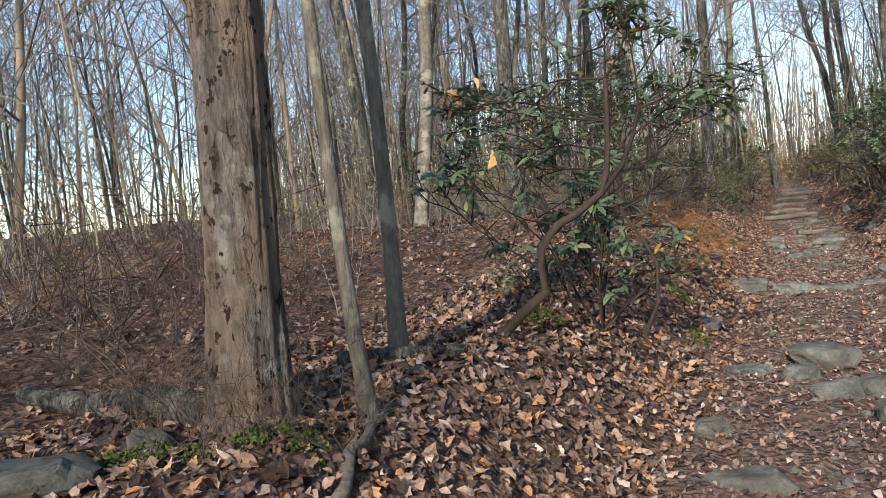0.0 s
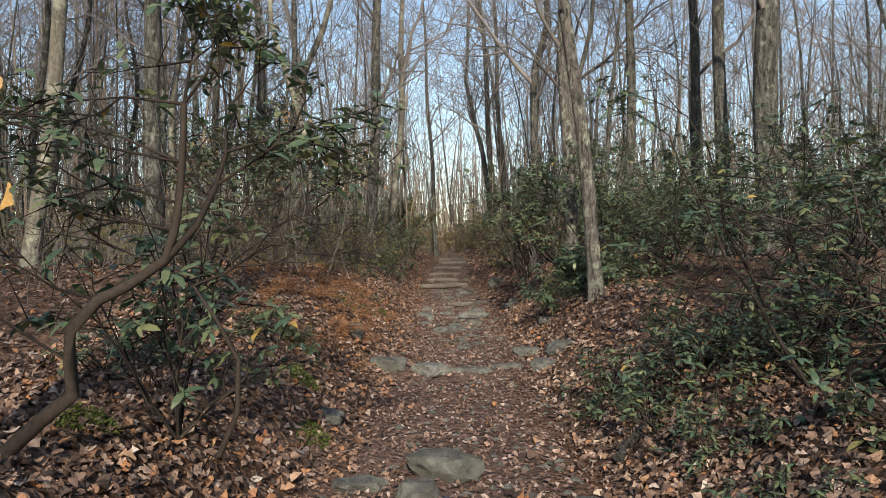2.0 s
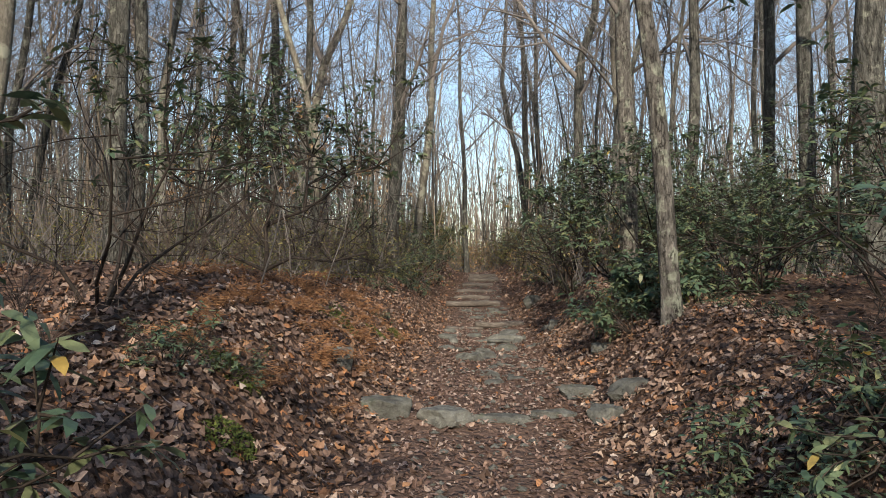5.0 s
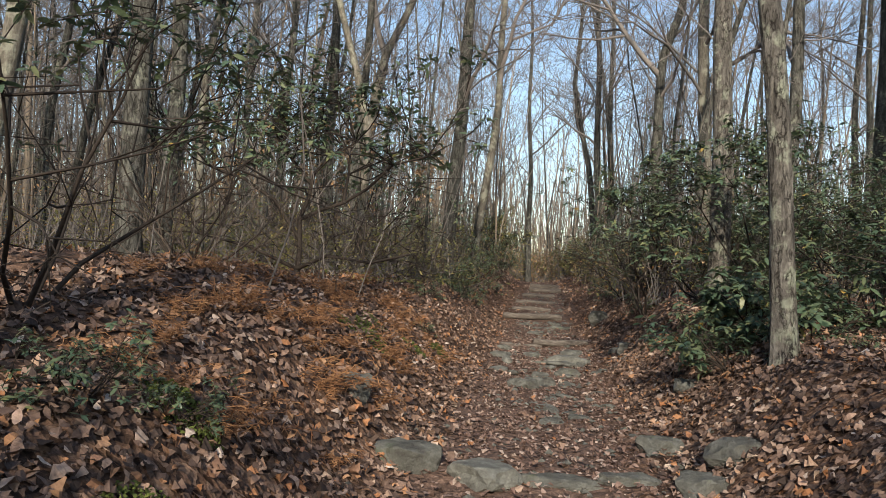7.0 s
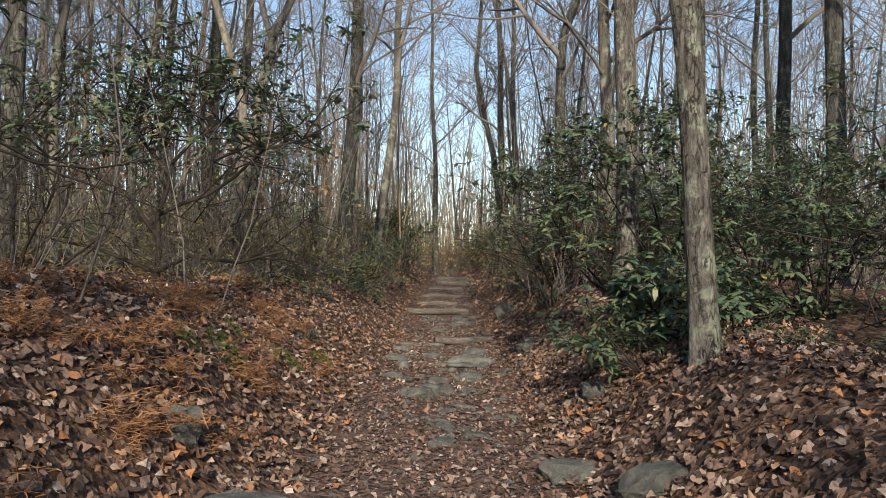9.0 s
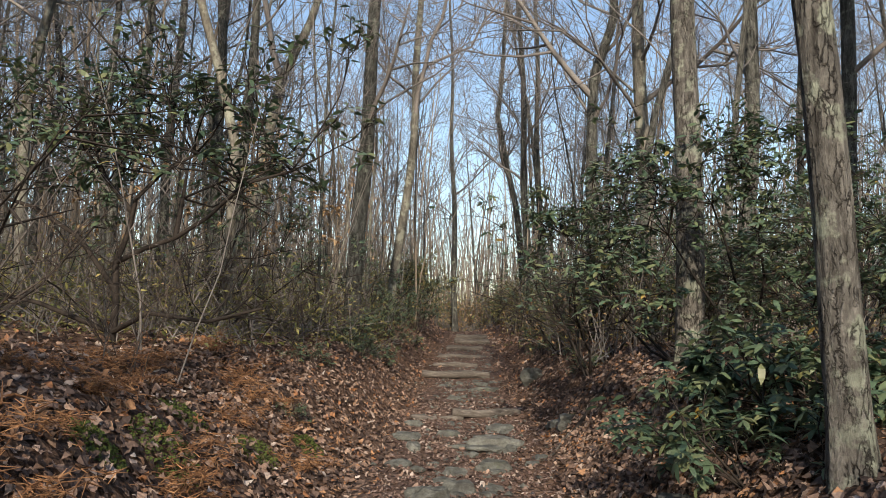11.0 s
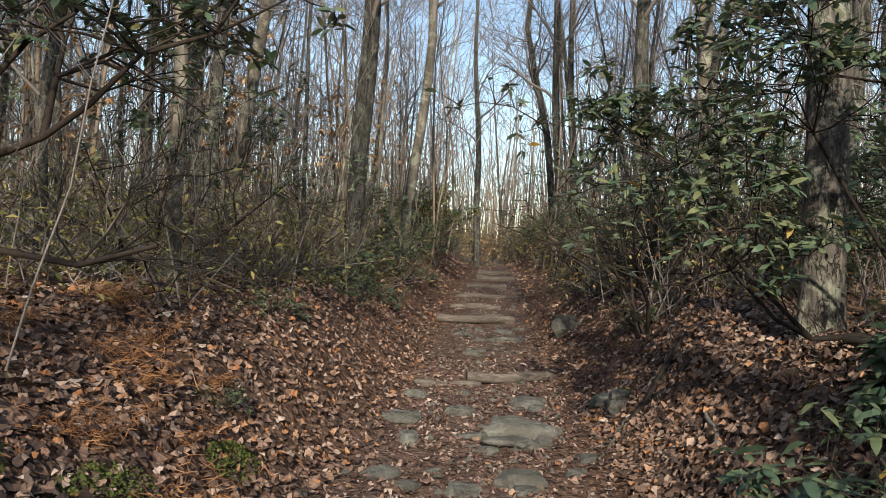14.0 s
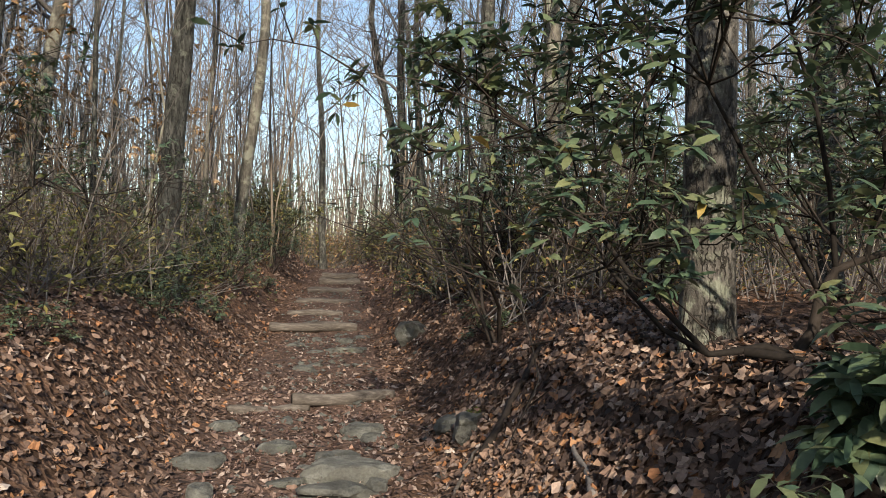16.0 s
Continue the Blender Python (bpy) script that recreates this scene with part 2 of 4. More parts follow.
def tube(buf, pts, radii, sides=6, cap=False, rough=None):
    """A tapered tube along points; rough(a, s) scales the radius at angle a and length s."""
    pts = np.asarray(pts, float)
    k = len(pts)
    d = np.gradient(pts, axis=0)
    d /= np.linalg.norm(d, axis=1)[:, None] + 1e-9
    ref = np.array([0.0, 0, 1]) if abs(d[0][2]) < 0.8 else np.array([1.0, 0, 0])
    a = np.cross(d, ref)
    a /= np.linalg.norm(a, axis=1)[:, None] + 1e-9
    b = np.cross(d, a)
    th = np.arange(sides) * 2 * np.pi / sides
    r = np.asarray(radii, float)[:, None] * np.ones(sides)
    if rough is not None:
        s = np.concatenate([[0], np.cumsum(np.linalg.norm(np.diff(pts, axis=0), axis=1))])
        for i in range(k):
            for j in range(sides):
                r[i, j] *= rough(th[j], s[i])
    V = pts[:, None, :] + r[:, :, None] * (np.cos(th)[None, :, None] * a[:, None, :] + np.sin(th)[None, :, None] * b[:, None, :])
    key = (k, sides)
    if key not in _ring:
        i, j = np.meshgrid(np.arange(k - 1), np.arange(sides), indexing="ij")
        j2 = (j + 1) % sides
        _ring[key] = np.stack([i * sides + j, i * sides + j2, (i + 1) * sides + j2, (i + 1) * sides + j], -1).reshape(-1, 4)
    base = buf.n
    buf.add(V.reshape(-1, 3), _ring[key])
    if cap:
        buf.f.append(np.array([np.arange(sides)[::-1] + base, np.arange(sides) + base + (k - 1) * sides]))


def sticks(buf, A, B, ra, rb):
    """Many straight three-sided twigs at once, from the points A to the points B."""
    A, B = np.asarray(A, float), np.asarray(B, float)
    d = B - A
    d /= np.linalg.norm(d, axis=1)[:, None] + 1e-9
    e = np.cross(d, np.where(np.abs(d[:, 2:3]) > 0.8, [[1.0, 0, 0]], [[0, 0, 1.0]]))
    e /= np.linalg.norm(e, axis=1)[:, None] + 1e-9
    g = np.cross(d, e)
    N = len(A)
    ra, rb = np.broadcast_to(ra, N)[:, None], np.broadcast_to(rb, N)[:, None]
    rings = [P + r * (math.cos(a) * e + math.sin(a) * g) for P, r in ((A, ra), (B, rb)) for a in (0, 2.094, 4.189)]
    q = np.array([[0, 1, 4, 3], [1, 2, 5, 4], [2, 0, 3, 5]])
    buf.add(np.stack(rings, 1).reshape(-1, 3), (q[None] + (np.arange(N) * 6)[:, None, None]).reshape(-1, 4))


def sprays(buf, rng, tips, per, length, r):
    """Fine twigs that fan out of the ends of limbs."""
    if not tips:
        return
    P = np.repeat(np.array([t[0] for t in tips]), per, 0)
    D = np.repeat(np.array([t[1] for t in tips]), per, 0) + rng.normal(0, 0.5, P.shape)
    D /= np.linalg.norm(D, axis=1)[:, None]
    sticks(buf, P - D * 0.1, P + D * rng.uniform(0.4, 1.2, (len(P), 1)) * length, r, r * 0.5)


def unit(v):
    return v / (np.linalg.norm(v) + 1e-9)


def wander(rng, p, d, length, n, jit, lift=0.0):
    """A crooked line from p towards d."""
    pts = [np.array(p, float)]
    d = unit(np.array(d, float))
    for _ in range(n):
        d = unit(d + rng.normal(0, jit, 3) + np.array([0, 0, lift]))
        pts.append(pts[-1] + d * length / n)
    return np.array(pts), d


def smooth01(a, b, x):
    t = np.clip((x - a) / (b - a), 0, 1)
    return t * t * (3 - 2 * t)


# ---- the lie of the land ----
def trail_x(y):
    return np.interp(y, [-10, 0, 11, 21, 28, 38, 48, 70], [0.1, 0.1, 0.22, 0.1, -0.3, -0.4, -0.9, -2.5])


def trail_z(y):
    return np.interp(y, [-40, 0, 7, 10.7, 11.1, 17, 20.4, 20.8, 26.9, 27.3, 30, 33, 35.6, 38, 42, 46, 56, 80, 130], [-0.6, 0.0, 0.09, 0.12, 0.2, 0.22, 0.28, 0.36, 0.42, 0.5, 0.70, 0.92, 1.07, 1.18, 1.34, 1.44, 1.45, 1.2, 1.0])


def wave(x, y, k, s):
    return np.sin(x * k + s) * np.cos(y * k * 0.87 + 1.7 * s) + 0.5 * np.sin(x * k * 2.3 - y * k * 1.9 + s * 3)


def land(x, y):
    u = x - trail_x(y)
    left = smooth01(-0.85, -2.0, u) * (0.70 + 0.12 * np.sin(y * 0.7) - 0.17 * np.exp(-((y - 2.3) / 1.6) ** 2))
    right = smooth01(0.8, 2.2, u) * np.interp(y, [0, 8, 12.8, 16, 20, 26, 40], [0.5, 0.65, 0.85, 1.08, 1.08, 0.8, 0.5])
    shoulder = smooth01(-1.5, -2.9, u) * np.interp(y, [6, 10, 12, 17, 20, 26], [0.0, 0.28, 0.40, 0.42, 0.2, 0.1])
    z = trail_z(y) + left + right + shoulder + np.clip(-u - 2, 0, 40) * 0.018
    off = np.clip(np.abs(u) - 0.6, 0, 1)
    z = z + 0.05 * off * wave(x, y, 2.1, 0.4) + 0.012 * wave(x, y, 7.0, 2.0) + 0.05 * np.clip(np.abs(u) - 3, 0, 4) * wave(x, y, 0.5, 1.0)
    z = z - 0.03 * np.exp(-(u / 0.5) ** 2)
    # first term: unseen rise added behind the start to cut off low sun
    z = z + 4.0 * smooth01(-10, -46, y) + 0.4 * smooth01(-14, -50, x)
    return z


def land1(x, y):
    return float(land(np.array([x]), np.array([y]))[0])


def axis(lo, hi, step, far, grow=1.16):
    mid = list(np.arange(lo, hi + 1e-6, step))
    s, p, up = step, mid[-1], []
    while p < far:
        s *= grow
        p += s
        up.append(p)
    s, p, down = step, mid[0], []
    while p > -far:
        s *= grow
        p -= s
        down.append(p)
    return np.array(down[::-1] + mid + up)


def build_ground():
    xs, ys = axis(-3.2, 3.4, 0.10, 450, 1.2), axis(-1.5, 31, 0.12, 450, 1.12)
    X, Y = np.meshgrid(xs, ys, indexing="ij")
    Z = land(X, Y)
    near = np.exp(-(np.abs(X) / 8) ** 2)
    rng = np.random.default_rng(3)
    Z = Z + rng.normal(0, 0.012, Z.shape) * near
    nx, ny = X.shape
    i, j = np.meshgrid(np.arange(nx - 1), np.arange(ny - 1), indexing="ij")
    F = np.stack([i * ny + j, (i + 1) * ny + j, (i + 1) * ny + j + 1, i * ny + j + 1], -1).reshape(-1, 4)
    b = Buf()
    b.add(np.stack([X, Y, Z], -1).reshape(-1, 3), F)
    return tagged(new("ground", b.mesh("ground", SOIL)), "brown forest soil of a sunken footpath between leafy banks", "ground", kind="structure")


ground = build_ground()

# ---- leaf litter ----
# outline of a lobed leaf: pairs of half widths along the midrib
OAK = [(0.0, 0.03), (0.2, 0.20), (0.38, 0.16), (0.56, 0.31), (0.76, 0.20), (0.9, 0.17), (1.0, 0.06)]
OVAL_FINE = [(0.0, 0.02), (0.14, 0.15), (0.38, 0.26), (0.66, 0.25), (0.88, 0.12), (1.0, 0.01)]
OVAL = [(0.0, 0.03), (0.3, 0.24), (0.65, 0.26), (1.0, 0.02)]
MAPLE = [(0.0, 0.06), (0.18, 0.38), (0.4, 0.30), (0.6, 0.42), (0.8, 0.2), (1.0, 0.05)]


def leaf_shapes(outline, N, rng, size, curl, fold, rib=True):
    """N leaves as arrays of points, lying flat, with their own curl."""
    t = np.array([o[0] for o in outline]) - 0.5
    w = np.array([o[1] for o in outline])
    k = len(t)
    P = np.zeros((N, k, 3, 3))
    w2 = w[None] * rng.uniform(0.75, 1.2, (N, k))
    w3 = w[None] * rng.uniform(0.75, 1.2, (N, k))
    c = rng.normal(0, curl, (N, 1))
    f = rng.normal(0.1, fold, (N, 1))
    along = t[None] * np.ones((N, 1))
    zz = c * (along ** 2) * 2
    for col, ww in ((0, -w2), (1, 0 * w2), (2, w3)):
        P[:, :, col, 0] = along
        P[:, :, col, 1] = ww
        P[:, :, col, 2] = zz + f * np.abs(ww) * 1.6 + rng.normal(0, 0.02, (N, k))
    P *= size[:, None, None, None]
    if not rib:
        P = P[:, :, ::2]
    cols = P.shape[2]
    P = P.reshape(N, k * cols, 3)
    q = []
    for i in range(k - 1):
        for j in range(cols - 1):
            q.append([i * cols + j, i * cols + j + 1, (i + 1) * cols + j + 1, (i + 1) * cols + j])
    return P, np.array(q)


def scatter(buf, rng, x, y, outline, size, tilt, lift, curl=0.5, fold=0.5, rib=True):
    N = len(x)
    if not N:
        return
    P, q = leaf_shapes(outline, N, rng, size, curl, fold, rib)
    e = 0.05
    z = land(x, y)
    nrm = np.stack([-(land(x + e, y) - z) / e, -(land(x, y + e) - z) / e, np.ones(N)], -1)
    nrm += rng.normal(0, tilt, (N, 3)) * np.array([1, 1, 0.3])
    nrm /= np.linalg.norm(nrm, axis=1)[:, None]
    a = rng.uniform(0, 2 * np.pi, N)
    d = np.stack([np.cos(a), np.sin(a), 0 * a], -1)
    d -= (d * nrm).sum(1)[:, None] * nrm
    d /= np.linalg.norm(d, axis=1)[:, None]
    s = np.cross(nrm, d)
    W = P[:, :, 0:1] * d[:, None] + P[:, :, 1:2] * s[:, None] + P[:, :, 2:3] * nrm[:, None]
    W += np.stack([x, y, z + lift], -1)[:, None]
    k = P.shape[1]
    F = (q[None] + (np.arange(N) * k)[:, None, None]).reshape(-1, 4)
    buf.add(W.reshape(-1, 3), F)


def litter():
    rng = np.random.default_rng(11)
    big, crumbs = Buf(), Buf()

    def area(n, x0, x1, y0, y1, keep):
        x, y = rng.uniform(x0, x1, n), rng.uniform(y0, y1, n)
        m = keep(x - trail_x(y), y) > rng.uniform(0, 1, n)
        return x[m], y[m]

    bank = lambda u, y: np.clip(smooth01(0.65, 1.1, np.abs(u)), 0.04, 1)
    for n, y0, y1, x0, x1 in ((10000, 1.0, 4.2, -3.2, 1.6), (20000, 4.2, 9, -3.2, 2.6), (31000, 9, 18, -3.2, 3.0), (8000, 13, 19.5, 1.0, 2.7), (22000, 18, 26, -3.2, 3.0), (14000, 26, 50, -4.5, 4), (8000, 0, 20, -9, -3.3), (6000, 20, 50, -14, -3.3), (4000, 2, 30, 3, 9)):
        x, y = area(n, x0, x1, y0, y1, bank)
        pick = rng.uniform(0, 1, len(x))
        for o, lo, hi in ((OAK if y0 < 18 else OVAL, 0, 0.4), (MAPLE if y0 < 18 else OVAL, 0.4, 0.62), (OVAL_FINE if y0 < 18 else OVAL, 0.62, 1.01)):
            m = (pick >= lo) & (pick < hi)
            size = rng.uniform(0.032, 0.088, m.sum()) * (1.0 if y0 < 26 else 1.5)
            scatter(big, rng, x[m], y[m], o, size, 0.42, rng.uniform(0.004, 0.045, m.sum()), 0.5, 0.35, y0 < 3 and x0 > -5)
    path = lambda u, y: 1 - 0.85 * smooth01(0.6, 1.0, np.abs(u))
    for n, y0, y1 in ((14000, 2, 12), (17000, 12, 22), (9000, 22, 46)):
        x, y = area(n, -1.1, 1.3, y0, y1, path)
        scatter(crumbs, rng, x, y, OVAL, rng.uniform(0.022, 0.065, len(x)), 0.32, rng.uniform(0.002, 0.016, len(x)), 0.5, 0.5, False)
    lit = tagged(new("leaf_litter"), "dry brown oak and maple leaves covering the forest floor", "leaves", kind="stuff")
    part("fallen_leaves", big, LEAF_BROWN, lit, smooth=False)
    part("leaf_crumbs", crumbs, CRUMB, lit, "small broken leaves trodden into the path", smooth=False)
    return lit


leaf_litter = litter()


# ---- stones ----
def stone_mesh(seed, sx, sy, sz, cuts=7, levels=3):
    rng = np.random.default_rng(seed)
    bm = bmesh.new()
    bmesh.ops.create_icosphere(bm, subdivisions=levels, radius=1.0)
    planes = [(unit(rng.normal(0, 1, 3) * np.array([1, 1, 0.9])), rng.uniform(0.55, 0.85)) for _ in range(cuts)] + [(np.array([0, 0, 1.0]), 0.6)]
    for v in bm.verts:
        p = np.array(v.co)
        for n, d in planes:
            k = p @ n - d
            if k > 0:
                p = p - n * k * 0.96
        q = Vector(p)
        f = 1 + 0.22 * noise.noise(q * 1.9 + Vector((seed, 0, 0))) + 0.08 * noise.noise(q * 6 + Vector((0, seed, 0)))
        v.co = Vector((p[0] * sx * f, p[1] * sy * f, p[2] * sz * f))
    me = bpy.data.meshes.new("stone")
    bm.to_mesh(me)
    bm.free()
    me.materials.append(STONE)
    return me


def stone(name, x, y, size, rot, seed, label, sink=0.26, dz=0.0, tilt=(0, 0)):
    me = stone_mesh(seed, size[0] / 2 / 0.92, size[1] / 2 / 0.92, size[2] / 2 / 0.6)
    if "pale" in label:
        me.materials[0] = STONE_PALE
    ob = tagged(new(name, me), label, "stone", "stones on the footpath")
    ob.matrix_world = pose(x, y, land1(x, y) + size[2] * (0.42 - sink) + dz, tilt[0], tilt[1], rot)
    return ob


GREY = "weathered grey stone set into the leafy path"
# step of stones across the path
stone("step_stone", -0.20, 10.95, (0.44, 0.34, 0.17), 12, 1, "pale angular grey stone at the end of the stone step", 0.3)
stone("step_stone", 0.28, 11.05, (0.60, 0.22, 0.10), -4, 2, "long low grey slab forming the stone step", 0.5)
stone("step_stone", 0.72, 11.18, (0.40, 0.2, 0.09), 5, 3, "brown-grey slab forming the stone step", 0.45)
stone("step_stone", 1.14, 11.05, (0.40, 0.28, 0.14), -8, 4, "flat-topped grey block at the end of the stone step", 0.3)
stone("boulder", -0.72, 11.05, (0.50, 0.36, 0.24), 25, 5, "mossy dark green-grey boulder at the foot of the bank", 0.35)
stone("rock", 1.42, 11.35, (0.42, 0.3, 0.16), 15, 6, GREY)
stone("rock", 1.02, 12.1, (0.34, 0.28, 0.17), 0, 7, "rounded purplish-grey stone among dry leaves")
# near cluster
stone("rock", 0.03, 6.9, (0.50, 0.34, 0.20), -8, 8, "flat-topped grey stone lying on the path", 0.1)
stone("rock", -0.10, 6.45, (0.26, 0.24, 0.14), 20, 9, GREY)
stone("rock", -0.50, 6.6, (0.34, 0.24, 0.12), 10, 10, "thin grey stone at the edge of the path", 0.3)
stone("rock", 0.12, 5.95, (0.36, 0.30, 0.18), 30, 11, GREY)
stone("rock", 0.42, 6.0, (0.40, 0.26, 0.16), -20, 12, GREY)
stone("rock", 0.55, 5.2, (0.52, 0.36, 0.20), -30, 13, GREY)
stone("rock", 0.85, 4.75, (0.36, 0.30, 0.14), 5, 14, GREY)
stone("rock", 0.95, 6.1, (0.34, 0.24, 0.10), 5, 15, GREY)
stone("rock", -0.62, 5.0, (0.28, 0.2, 0.12), 40, 16, GREY)
stone("rock", -0.32, 4.15, (0.46, 0.22, 0.10), 10, 17, "thin flat grey slab sunk into the path")
stone("rock", -0.95, 8.05, (0.42, 0.22, 0.10), -35, 18, "flat slanting grey stone on the leafy bank", 0.2)
stone("rock", -1.16, 11.3, (0.24, 0.2, 0.2), 35, 19, "upright mossy brown stone on the leafy bank", 0.3)
stone("rock", -2.6, 1.95, (0.55, 0.36, 0.2), 15, 20, "flat greenish boulder beside the old tree", 0.25)
stone("rock", -2.48, 2.42, (0.34, 0.2, 0.14), -25, 46, "grey stone at the foot of the old tree", 0.25)
# middle cluster
for k, (x, y, sx, sy, sz, r) in enumerate(((-0.12, 15.3, 0.46, 0.34, 0.16, 12), (0.12, 15.7, 0.4, 0.3, 0.14, -20), 
                                           (0.42, 16.7, 0.5, 0.36, 0.16, 8), (0.05, 16.5, 0.3, 0.22, 0.1, -15))):
    stone("rock", x, y, (sx * 0.72, sy * 0.72, sz), r, 21 + k, GREY)
stone("slab", 0.42, 18.1, (0.58, 0.32, 0.16), 8, 30, "pale grey slab with a chipped edge on the path", 0.02)
stone("slab", 0.36, 17.75, (0.52, 0.26, 0.1), -4, 31, "low grey slab in front of a larger one", 0.1)
stone("rock", 0.62, 17.85, (0.16, 0.14, 0.1), 5, 32, GREY, 0.2)
stone("rock", -0.45, 17.65, (0.2, 0.18, 0.11), 50, 33, "small pointed pale stone standing on the path", 0.2)
stone("rock", -0.6, 18.4, (0.34, 0.26, 0.1), 5, 34, GREY)
stone("rock", -0.15, 18.9, (0.34, 0.22, 0.09), 20, 35, GREY)
stone("rock", 0.5, 19.4, (0.42, 0.24, 0.12), -6, 36, GREY)
stone("rock", -0.62, 19.5, (0.24, 0.16, 0.1), 12, 37, GREY)
stone("boulder", 1.3, 18.55, (0.26, 0.46, 0.17), -30, 38, "moss-covered dark stone on the bank", 0.2)
stone("slab", 1.22, 19.2, (0.28, 0.6, 0.1), -25, 39, "flat mossy stone leaning on the bank", 0.2, tilt=(0, -12))
stone("boulder", 1.22, 23.8, (0.5, 0.5, 0.3), 20, 40, "blue-grey boulder on the leafy bank", 0.2)
stone("boulder", 1.5, 13.9, (0.3, 0.26, 0.14), 20, 41, "dark shaded boulder under the laurel", 0.3)
for k, (x, y, sx, sy) in enumerate(((-0.2, 22.6, 0.3, 0.16), (0.35, 24.4, 0.5, 0.2), (0.2, 25.6, 0.4, 0.18), (-0.5, 25.0, 0.3, 0.18), (0.5, 26.2, 0.36, 0.2))):
    stone("rock", x, y, (sx, sy, 0.1), 10 * k, 50 + k, GREY)


def small_stones():
    """Half-buried small stones along the trodden path, built from five shapes."""
    rng = np.random.default_rng(83)
    shapes = [stone_mesh(60 + k, 0.12, 0.085, 0.05, 7, 2) for k in range(5)]
    for k in range(46):
        y = rng.uniform(4.5, 30) if k % 2 else rng.uniform(13.5, 20)
        x = float(trail_x(y)) + rng.normal(0.1, 0.4)
        ob = tagged(new("small_stone", shapes[k % 5]), "small half-buried grey stone on the path", "stone", "stones on the footpath")
        ob.matrix_world = pose(x, y, land1(x, y) + 0.008, rng.normal(0, 8), rng.normal(0, 8), rng.uniform(0, 360)) @ Matrix.Scale(rng.uniform(0.6, 1.35), 4)


small_stones()


def pebbles():
    rng = np.random.default_rng(5)
    t = np.array([[1, 0, 0], [-1, 0, 0], [0, 1, 0], [0, -1, 0], [0, 0, 1], [0, 0, -1]], float)
    f = np.array([[0, 2, 4], [2, 1, 4], [1, 3, 4], [3, 0, 4], [2, 0, 5], [1, 2, 5], [3, 1, 5], [0, 3, 5]])
    b = Buf()
    for _ in range(1300):
        y = rng.uniform(3, 34)
        x = float(trail_x(y)) + rng.normal(0.05, 0.42)
        s = rng.uniform(0.012, 0.05)
        v = t * rng.uniform(0.6, 1.2, (6, 1)) * s * np.array([1.2, 1, 0.6])
        a = rng.uniform(0, 6.3)
        c, d = math.cos(a), math.sin(a)
        v = v @ np.array([[c, d, 0], [-d, c, 0], [0, 0, 1]])
        b.add(v + np.array([x, y, land1(x, y) + s * 0.2]), f)
    return tagged(new("pebbles", b.mesh("pebbles", STONE, False)), "small grey pebbles strewn over the path", "pebbles", kind="stuff")


pebbles()


# ---- log steps ----
def log_step(xa, ya, xb, yb, r, seed, label, dz=0.0):
    rng = np.random.default_rng(seed)
    n = 26
    ts = np.linspace(0, 1, n)
    pts = np.stack([xa + (xb - xa) * ts, ya + (yb - ya) * ts + 0.02 * np.sin(ts * 5 + seed), 0.012 * np.sin(ts * 7 + seed)], -1)
    z = (land1(xa, ya) + land1(xb, yb)) / 2
    radii = r * (1 + 0.08 * np.sin(ts * 9 + seed)) * np.where((ts < 0.03) | (ts > 0.97), 0.86, 1)
    b = Buf()
    tube(b, pts - np.array([xa, ya, 0]), radii, 18, True, lambda a, s: 1 + 0.09 * noise.noise(Vector((math.cos(a) * 2.2, math.sin(a) * 2.2, s * 1.2 + seed))) + 0.05 * noise.noise(Vector((math.cos(a) * 6, math.sin(a) * 6, s * 3))))
    ob = tagged(new("log_step", b.mesh("log_step", LOG)), label, "log", "log steps up the path")
    ob.matrix_world = Matrix.Translation((xa, ya, z + r * 0.35 + dz))
    return ob


log_step(-0.72, 20.25, 0.0, 20.5, 0.05, 1, "buried weathered log forming a step across the path", -0.01)
log_step(-0.15, 20.42, 0.82, 20.75, 0.06, 2, "pale split log forming a step across the path", 0.03)
log_step(-1.12, 27.0, 0.40, 27.15, 0.085, 3, "pale barkless log forming a step across the path", 0.05)
log_step(-1.0, 29.0, 0.1, 29.1, 0.07, 4, "weathered log step higher up the path")
log_step(-1.0, 31.0, 0.2, 31.1, 0.07, 5, "weathered log step higher up the path")
log_step(-0.9, 33.2, 0.2, 33.3, 0.08, 6, "weathered log step higher up the path")
log_step(-0.75, 35.6, 0.4, 35.7, 0.10, 7, "weathered log step higher up the path", 0.03)
log_step(-0.8, 38.0, 0.3, 38.1, 0.10, 8, "weathered log step near the top of the rise", 0.03)


# ---- trees ----
def grow_limbs(buf, rng, p, d, length, r, level, sides, jit, tips=None, lift=0.03, kids=(5, 4, 3), spread=0.7):
    n = max(3, int(3 + length * 0.9)) if level == 0 else (3 if level == 1 else 1)
    pts, de = wander(rng, p, d, length, n, jit, lift)
    radii = np.linspace(r, r * 0.3, n + 1)
    tube(buf, pts, radii, max(3, sides - level))
    if level >= len(kids):
        if tips is not None:
            tips.append((pts[-1], de))
        return
    for _ in range(kids[level]):
        s = rng.uniform(0.3, 1.0)
        i = min(int(s * n), n - 1)
        f = s * n - i
        q = pts[i] * (1 - f) + pts[i + 1] * f
        dd = unit(unit(pts[i + 1] - pts[i]) + rng.normal(0, spread, 3) + np.array([0, 0, 0.15]))
        grow_limbs(buf, rng, q, dd, length * rng.uniform(0.35, 0.62), r * 0.5 * (1 - 0.5 * s) + 0.003, level + 1, sides, jit * 1.25, tips, lift, kids, spread)
    if tips is not None:
        tips.append((pts[-1], de))


